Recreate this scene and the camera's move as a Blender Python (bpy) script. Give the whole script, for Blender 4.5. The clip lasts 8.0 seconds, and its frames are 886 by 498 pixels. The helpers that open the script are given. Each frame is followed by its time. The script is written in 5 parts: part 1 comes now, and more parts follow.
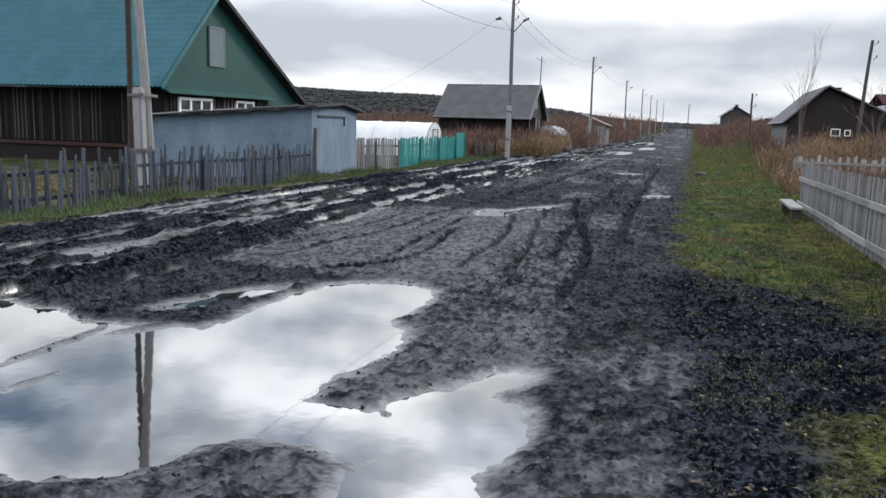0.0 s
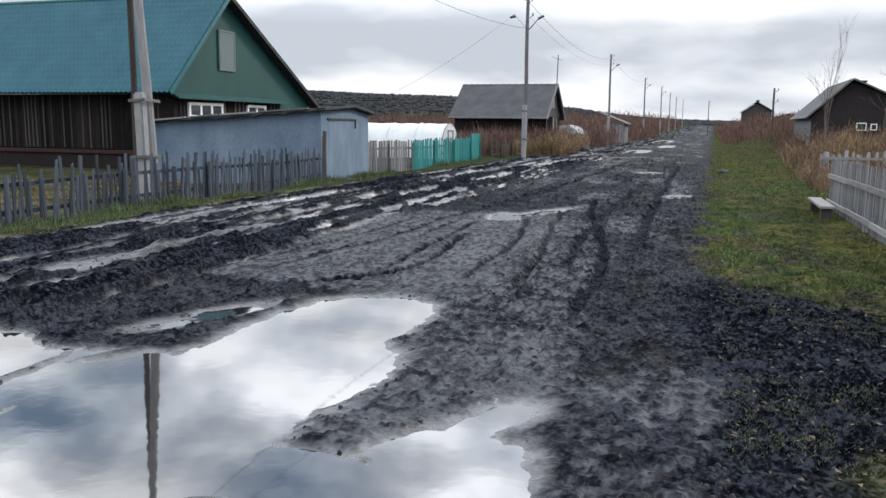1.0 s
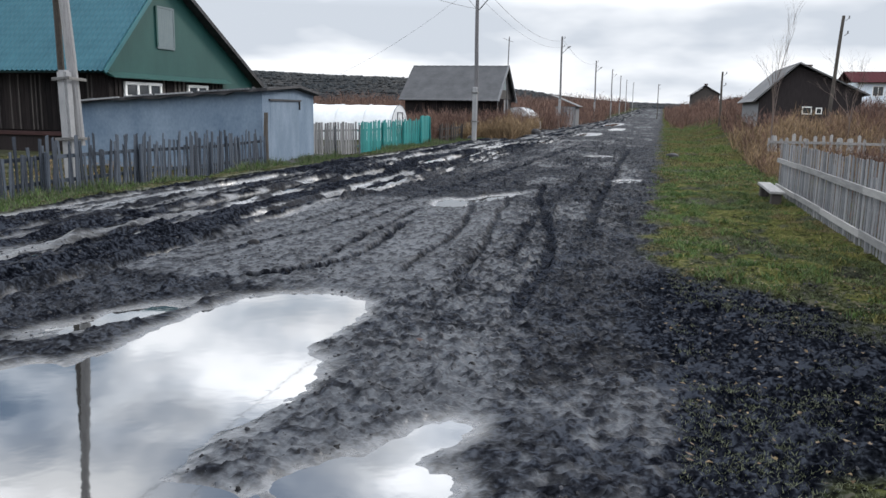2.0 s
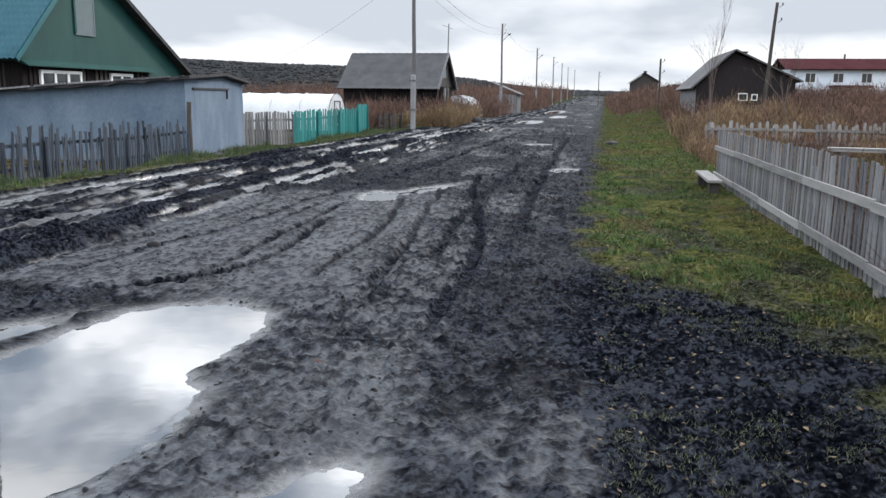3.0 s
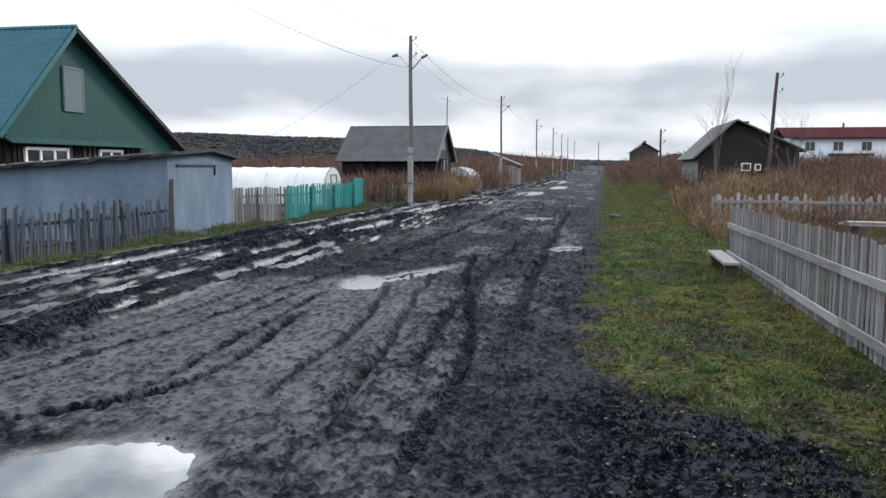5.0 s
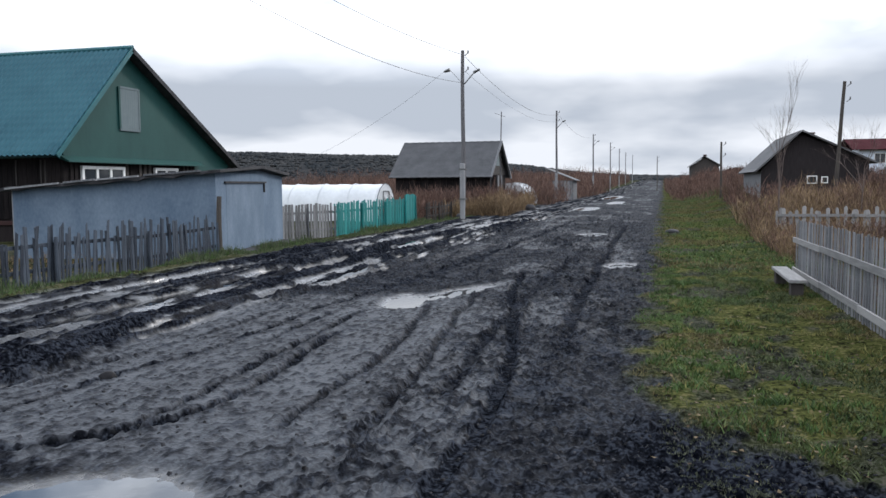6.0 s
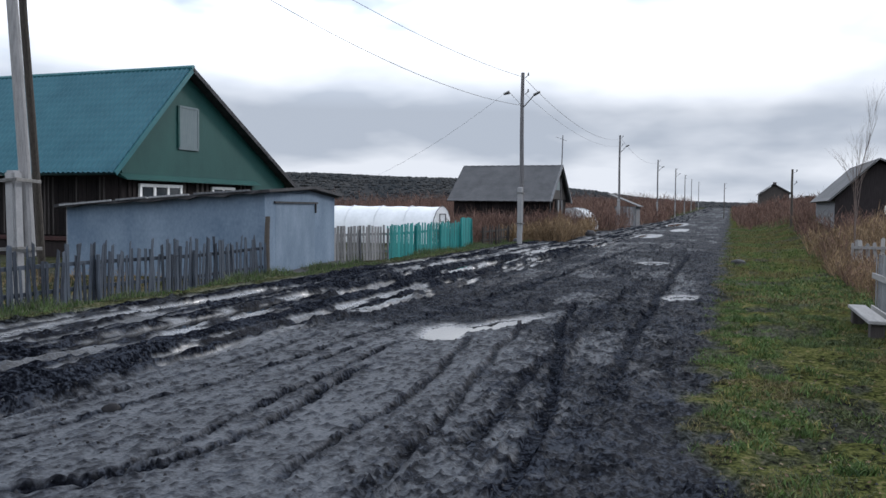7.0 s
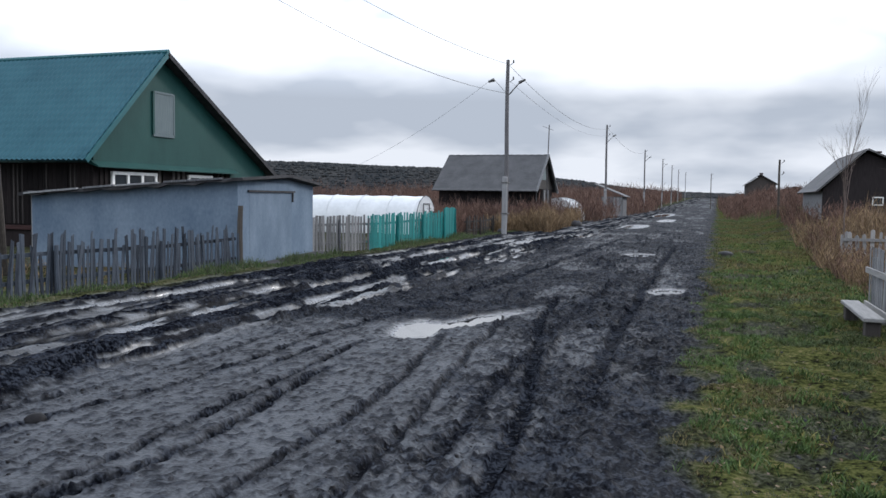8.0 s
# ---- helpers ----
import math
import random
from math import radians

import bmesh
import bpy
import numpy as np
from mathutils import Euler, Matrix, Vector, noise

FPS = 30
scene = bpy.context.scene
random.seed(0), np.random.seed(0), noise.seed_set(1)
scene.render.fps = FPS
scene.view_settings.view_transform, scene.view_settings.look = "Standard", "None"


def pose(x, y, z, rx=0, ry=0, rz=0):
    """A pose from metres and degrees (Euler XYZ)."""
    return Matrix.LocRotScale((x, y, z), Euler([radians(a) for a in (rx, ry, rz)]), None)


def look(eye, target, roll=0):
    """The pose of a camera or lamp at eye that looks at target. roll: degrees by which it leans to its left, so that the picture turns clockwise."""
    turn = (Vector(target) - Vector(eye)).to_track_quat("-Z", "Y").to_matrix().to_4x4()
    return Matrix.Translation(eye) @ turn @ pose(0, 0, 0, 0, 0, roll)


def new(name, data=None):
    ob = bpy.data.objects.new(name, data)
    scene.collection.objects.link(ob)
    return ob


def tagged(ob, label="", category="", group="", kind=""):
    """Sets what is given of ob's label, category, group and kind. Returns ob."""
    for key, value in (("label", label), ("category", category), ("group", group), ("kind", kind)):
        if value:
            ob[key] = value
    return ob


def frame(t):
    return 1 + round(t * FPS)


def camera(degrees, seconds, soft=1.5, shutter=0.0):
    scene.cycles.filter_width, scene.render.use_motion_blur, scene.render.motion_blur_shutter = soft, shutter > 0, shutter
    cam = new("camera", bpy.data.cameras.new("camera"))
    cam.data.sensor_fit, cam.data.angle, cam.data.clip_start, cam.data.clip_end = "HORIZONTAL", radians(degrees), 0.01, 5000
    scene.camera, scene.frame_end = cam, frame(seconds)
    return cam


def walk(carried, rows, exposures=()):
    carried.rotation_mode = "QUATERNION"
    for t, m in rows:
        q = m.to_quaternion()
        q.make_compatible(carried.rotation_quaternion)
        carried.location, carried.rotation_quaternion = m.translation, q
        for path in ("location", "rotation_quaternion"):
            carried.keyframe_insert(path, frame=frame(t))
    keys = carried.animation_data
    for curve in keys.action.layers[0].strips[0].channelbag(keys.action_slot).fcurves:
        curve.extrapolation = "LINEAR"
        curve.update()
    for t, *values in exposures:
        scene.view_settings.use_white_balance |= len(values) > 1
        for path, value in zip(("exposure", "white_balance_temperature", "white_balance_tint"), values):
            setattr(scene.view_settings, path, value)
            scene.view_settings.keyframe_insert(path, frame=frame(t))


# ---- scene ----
cam = camera(57.2, 8.0, 1.5)
PATH = [
    (0, (0.159, -0.159, 1.661), (-0.409, 1.734, 1.357), 1.6),
    (0.5, (0.101, 0.15, 1.644), (-0.501, 2.032, 1.336), 1.0),
    (1, (0.126, 0.534, 1.654), (-0.489, 2.413, 1.352), 0.6),
    (1.2, (0.099, 0.661, 1.647), (-0.504, 2.541, 1.324), 0.7),
    (2.3, (0.123, 1.371, 1.667), (-0.346, 3.284, 1.324), 0.8),
    (2.5, (0.182, 1.551, 1.675), (-0.269, 3.472, 1.346), 0.8),
    (3, (0.208, 1.889, 1.65), (-0.164, 3.819, 1.281), 0.6),
    (3.5, (0.15, 2.259, 1.686), (-0.162, 4.207, 1.356), 0.7),
    (4, (0.208, 2.553, 1.676), (-0.109, 4.501, 1.353), 0.3),
    (4.5, (0.241, 2.846, 1.725), (-0.094, 4.799, 1.453), 0.2),
    (5, (0.152, 3.154, 1.763), (-0.232, 5.106, 1.562), 0.1),
    (5.2, (0.118, 3.275, 1.773), (-0.297, 5.223, 1.59), 0.1),
    (6.3, (0.257, 3.943, 1.703), (-0.306, 5.857, 1.563), 0.1),
    (6.5, (0.228, 4.124, 1.722), (-0.367, 6.03, 1.611), 0.8),
    (7, (0.268, 4.449, 1.726), (-0.397, 6.333, 1.622), 0.6),
    (7.5, (0.323, 4.822, 1.742), (-0.35, 6.703, 1.661), 0.5),
    (8, (0.237, 5.121, 1.726), (-0.398, 7.013, 1.597), 0.8),
]
walk(cam, [(t, look(eye, target, roll)) for t, eye, target, roll in PATH],
     ((0, 0.05, 6500, 10), (1.2, 0.10, 6500, 10), (2.5, 0.24, 6500, 10), (4.3, 0.20, 6500, 10), (5.2, 0.02, 6450, 10), (6.3, -0.12, 6200, 11), (7.3, -0.24, 6150, 11), (8, -0.18, 6150, 11)))

# ---- world, sun ----
SUN_EL, SUN_AZ = 27.0, 32.0          # degrees; azimuth from +y towards +x


def build_world():
    w = bpy.data.worlds.new("overcast")
    scene.world = w
    w.use_nodes = True
    nt = w.node_tree
    n, l = nt.nodes, nt.links
    n.clear()
    out = n.new("ShaderNodeOutputWorld")
    sky = n.new("ShaderNodeTexSky")
    sky.sky_type, sky.sun_disc = "NISHITA", False
    sky.sun_elevation, sky.sun_rotation = radians(SUN_EL), radians(SUN_AZ)
    bg_sky = n.new("ShaderNodeBackground")
    bg_sky.inputs["Strength"].default_value = 0.15
    l.new(sky.outputs[0], bg_sky.inputs["Color"])
    # a deck of cloud: the direction is laid on a flat layer overhead
    tc = n.new("ShaderNodeTexCoord")
    sep = n.new("ShaderNodeSeparateXYZ")
    l.new(tc.outputs["Generated"], sep.inputs[0])

    def math_node(op, a, b):
        m = n.new("ShaderNodeMath")
        m.operation = op
        for k, v in enumerate((a, b)):
            if isinstance(v, (int, float)):
                m.inputs[k].default_value = v
            elif v is not None:
                l.new(v, m.inputs[k])
        return m.outputs[0]

    up = math_node("MAXIMUM", sep.outputs[2], 0.0)
    den = math_node("ADD", up, 0.26)
    px, py = math_node("DIVIDE", sep.outputs[0], den), math_node("DIVIDE", sep.outputs[1], den)
    comb = n.new("ShaderNodeCombineXYZ")
    l.new(px, comb.inputs[0]), l.new(py, comb.inputs[1])
    comb.inputs[2].default_value = 3.7
    big = n.new("ShaderNodeTexNoise")
    big.inputs["Scale"].default_value, big.inputs["Detail"].default_value = 1.5, 4.0
    big.inputs["Roughness"].default_value = 0.46
    l.new(comb.outputs[0], big.inputs["Vector"])
    shade = n.new("ShaderNodeValToRGB")
    e = shade.color_ramp.elements
    e[0].position, e[0].color = 0.40, (0.56, 0.61, 0.68, 1)
    e[1].position, e[1].color = 0.61, (0.96, 0.985, 1.02, 1)
    # a bright gap above the skyline, a grey bank over it, thin white cloud higher up
    bank = n.new("ShaderNodeValToRGB")
    stops = bank.color_ramp.elements
    stops[0].position, stops[0].color = 0.0, (0.66, 0.66, 0.66, 1)
    stops[1].position, stops[1].color = 1.0, (0.50, 0.50, 0.50, 1)
    for at, v in ((0.045, 0.66), (0.075, 0.40), (0.115, 0.40), (0.155, 0.58), (0.32, 0.52)):
        stops.new(at).color = (v, v, v, 1)
    l.new(up, bank.inputs[0])
    tilt = math_node("MULTIPLY", math_node("SUBTRACT", bank.outputs[0], 0.5), 0.75)
    l.new(math_node("ADD", big.outputs["Fac"], tilt), shade.inputs[0])
    # the deck grows brighter overhead, where it is thinner
    lift = n.new("ShaderNodeMapRange")
    lift.inputs["From Min"].default_value, lift.inputs["From Max"].default_value = 0.115, 0.36
    lift.inputs["To Min"].default_value, lift.inputs["To Max"].default_value = 1.0, 3.45
    l.new(up, lift.inputs["Value"])
    # heaped cloud overhead: grey bellies between the white tops
    heap = n.new("ShaderNodeTexNoise")
    heap.inputs["Scale"].default_value, heap.inputs["Detail"].default_value = 2.4, 4.0
    l.new(comb.outputs[0], heap.inputs["Vector"])
    belly = n.new("ShaderNodeMapRange")
    belly.inputs["From Min"].default_value, belly.inputs["From Max"].default_value = 0.42, 0.55
    belly.inputs["To Min"].default_value, belly.inputs["To Max"].default_value = 0.44, 0.0
    l.new(heap.outputs["Fac"], belly.inputs["Value"])
    high = n.new("ShaderNodeMapRange")
    high.inputs["From Min"].default_value, high.inputs["From Max"].default_value = 0.14, 0.28
    l.new(up, high.inputs["Value"])
    thin = math_node("SUBTRACT", 1.0, math_node("MULTIPLY", belly.outputs[0], high.outputs[0]))
    bg_cloud = n.new("ShaderNodeBackground")
    l.new(shade.outputs[0], bg_cloud.inputs["Color"])
    l.new(math_node("MULTIPLY", lift.outputs[0], thin), bg_cloud.inputs["Strength"])
    gaps = n.new("ShaderNodeTexNoise")
    gaps.inputs["Scale"].default_value, gaps.inputs["Detail"].default_value = 1.5, 5.0
    l.new(comb.outputs[0], gaps.inputs["Vector"])
    cover = n.new("ShaderNodeMapRange")
    cover.inputs["From Min"].default_value, cover.inputs["From Max"].default_value = 0.36, 0.50
    low_deck = math_node("MULTIPLY", math_node("MAXIMUM", math_node("SUBTRACT", 0.24, up), 0.0), 1.2)
    open_up = math_node("MULTIPLY", high.outputs[0], 0.035)
    l.new(math_node("SUBTRACT", math_node("ADD", gaps.outputs["Fac"], low_deck), open_up), cover.inputs["Value"])
    mix = n.new("ShaderNodeMixShader")
    l.new(cover.outputs[0], mix.inputs[0])
    l.new(bg_sky.outputs[0], mix.inputs[1]), l.new(bg_cloud.outputs[0], mix.inputs[2])
    l.new(mix.outputs[0], out.inputs[0])


build_world()
sun_data = bpy.data.lights.new("sun", "SUN")
sun_data.energy, sun_data.angle, sun_data.color = 1.9, radians(10), (1.0, 0.965, 0.92)
sun = new("sun", sun_data)
_d = Vector((math.sin(radians(SUN_AZ)) * math.cos(radians(SUN_EL)), math.cos(radians(SUN_AZ)) * math.cos(radians(SUN_EL)), math.sin(radians(SUN_EL))))
sun.matrix_world = look(_d * 50, (0, 0, 0))


# ---- materials ----
class Mat:
    """A small builder round one principled node material."""

    def __init__(self, name, rough=0.7, metal=0.0, spec=0.5):
        self.m = bpy.data.materials.new(name)
        self.m.use_nodes = True
        self.nt = self.m.node_tree
        self.b = self.nt.nodes["Principled BSDF"]
        self.set("Roughness", rough)
        self.set("Metallic", metal)
        self.set("Specular IOR Level", spec)
        self.tc = self.nt.nodes.new("ShaderNodeTexCoord")

    def set(self, key, v):
        self.b.inputs[key].default_value = v

    def node(self, kind):
        return self.nt.nodes.new(kind)

    def link(self, a, b):
        self.nt.links.new(a, b)

    def coords(self, scale=(1, 1, 1), source="Object"):
        mp = self.node("ShaderNodeMapping")
        mp.inputs["Scale"].default_value = scale
        self.link(self.tc.outputs[source], mp.inputs[0])
        return mp.outputs[0]

    def noise(self, scale, detail=4.0, rough=0.55, stretch=(1, 1, 1), source="Object"):
        t = self.node("ShaderNodeTexNoise")
        t.inputs["Scale"].default_value, t.inputs["Detail"].default_value, t.inputs["Roughness"].default_value = scale, detail, rough
        self.link(self.coords(stretch, source), t.inputs["Vector"])
        return t.outputs["Fac"]

    def ramp(self, fac, stops):
        r = self.node("ShaderNodeValToRGB")
        e = r.color_ramp.elements
        while len(e) < len(stops):
            e.new(0.5)
        for k, (p, c) in enumerate(stops):
            e[k].position, e[k].color = p, (*c, 1) if len(c) == 3 else c
        self.link(fac, r.inputs[0])
        return r.outputs[0]

    def span(self, fac, a, b, lo=0.0, hi=1.0):
        r = self.node("ShaderNodeMapRange")
        for key, v in (("From Min", a), ("From Max", b), ("To Min", lo), ("To Max", hi)):
            r.inputs[key].default_value = v
        self.link(fac, r.inputs["Value"])
        return r.outputs[0]

    def mix(self, fac, a, b, how="MIX"):
        x = self.node("ShaderNodeMix")
        x.data_type, x.blend_type = "RGBA", how
        for key, v in ((0, fac), (6, a), (7, b)):
            if isinstance(v, (int, float)):
                x.inputs[key].default_value = v
            elif isinstance(v, tuple):
                x.inputs[key].default_value = (*v, 1)
            else:
                self.link(v, x.inputs[key])
        return x.outputs[2]

    def calc(self, op, a, b):
        m = self.node("ShaderNodeMath")
        m.operation = op
        for k, v in enumerate((a, b)):
            if isinstance(v, (int, float)):
                m.inputs[k].default_value = v
            else:
                self.link(v, m.inputs[k])
        return m.outputs[0]

    def attr(self, name):
        a = self.node("ShaderNodeAttribute")
        a.attribute_name = name
        return a.outputs["Fac"]

    def random(self):
        return self.node("ShaderNodeObjectInfo").outputs["Random"]

    def island(self):
        return self.node("ShaderNodeNewGeometry").outputs["Random Per Island"]

    def color(self, c):
        self.link(c, self.b.inputs["Base Color"])
        return self

    def rough(self, r):
        self.link(r, self.b.inputs["Roughness"])
        return self

    def bump(self, h, strength=0.3, dist=0.01):
        bn = self.node("ShaderNodeBump")
        bn.inputs["Strength"].default_value, bn.inputs["Distance"].default_value = strength, dist
        self.link(h, bn.inputs["Height"])
        self.link(bn.outputs[0], self.b.inputs["Normal"])
        return self


def varied(name, dark, light, scale=6.0, stretch=(1, 1, 1), rough=0.75, fine=60.0, bump=0.25, dist=0.004, per=None, metal=0.0, spec=0.2):
    """Two-scale variation between two colours, with fine relief; per: 'object' or 'island' shifts each piece."""
    k = Mat(name, rough, metal, spec)
    a, b = k.noise(scale, 5, 0.6, stretch), k.noise(fine, 3, 0.6, stretch)
    f = k.calc("ADD", k.calc("MULTIPLY", a, 0.65), k.calc("MULTIPLY", b, 0.35))
    if per:
        r = k.random() if per == "object" else k.island()
        f = k.calc("ADD", f, k.span(r, 0, 1, -0.16, 0.16))
    k.color(k.ramp(f, [(0.3, dark), (0.7, light)]))
    k.bump(b, bump, dist)
    return k.m


def make_ground():
    k = Mat("mud_and_turf", 0.6)
    grass, silt, wet = k.attr("grass"), k.attr("silt"), k.attr("wet")
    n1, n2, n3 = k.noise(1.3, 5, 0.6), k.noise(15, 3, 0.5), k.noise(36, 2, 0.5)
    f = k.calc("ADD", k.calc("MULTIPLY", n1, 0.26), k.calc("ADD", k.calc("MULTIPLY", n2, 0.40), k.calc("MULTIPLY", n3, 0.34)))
    # crumb shading put into the colour: bump tops pale, hollows near black
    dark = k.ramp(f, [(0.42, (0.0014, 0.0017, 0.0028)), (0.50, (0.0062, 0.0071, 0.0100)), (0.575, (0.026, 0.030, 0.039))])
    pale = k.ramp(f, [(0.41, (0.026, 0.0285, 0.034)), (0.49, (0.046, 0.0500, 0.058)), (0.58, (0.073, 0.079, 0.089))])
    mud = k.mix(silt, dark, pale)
    turf = k.ramp(f, [(0.41, (0.008, 0.008, 0.006)), (0.47, (0.030, 0.034, 0.012)), (0.54, (0.060, 0.066, 0.022)), (0.61, (0.105, 0.086, 0.044))])
    k.color(k.mix(grass, mud, turf))
    r = k.calc("ADD", k.span(n2, 0.35, 0.65, 0.58, 0.80), k.calc("MULTIPLY", wet, -0.40))
    k.rough(k.calc("ADD", r, k.calc("MULTIPLY", grass, 0.3)))
    k.link(k.calc("ADD", k.calc("MULTIPLY", k.calc("MULTIPLY", wet, wet), 0.85), k.calc("ADD", k.calc("MULTIPLY", silt, 0.13), 0.0)), k.b.inputs["Specular IOR Level"])
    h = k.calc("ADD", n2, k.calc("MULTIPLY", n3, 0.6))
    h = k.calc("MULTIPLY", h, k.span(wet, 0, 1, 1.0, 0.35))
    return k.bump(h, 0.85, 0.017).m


def make_water():
    k = Mat("standing_water", 0.03)
    k.set("Base Color", (0.014, 0.014, 0.014, 1))
    k.set("IOR", 3.0)
    k.bump(k.noise(9, 2, 0.5), 0.05, 0.006)
    return k.m


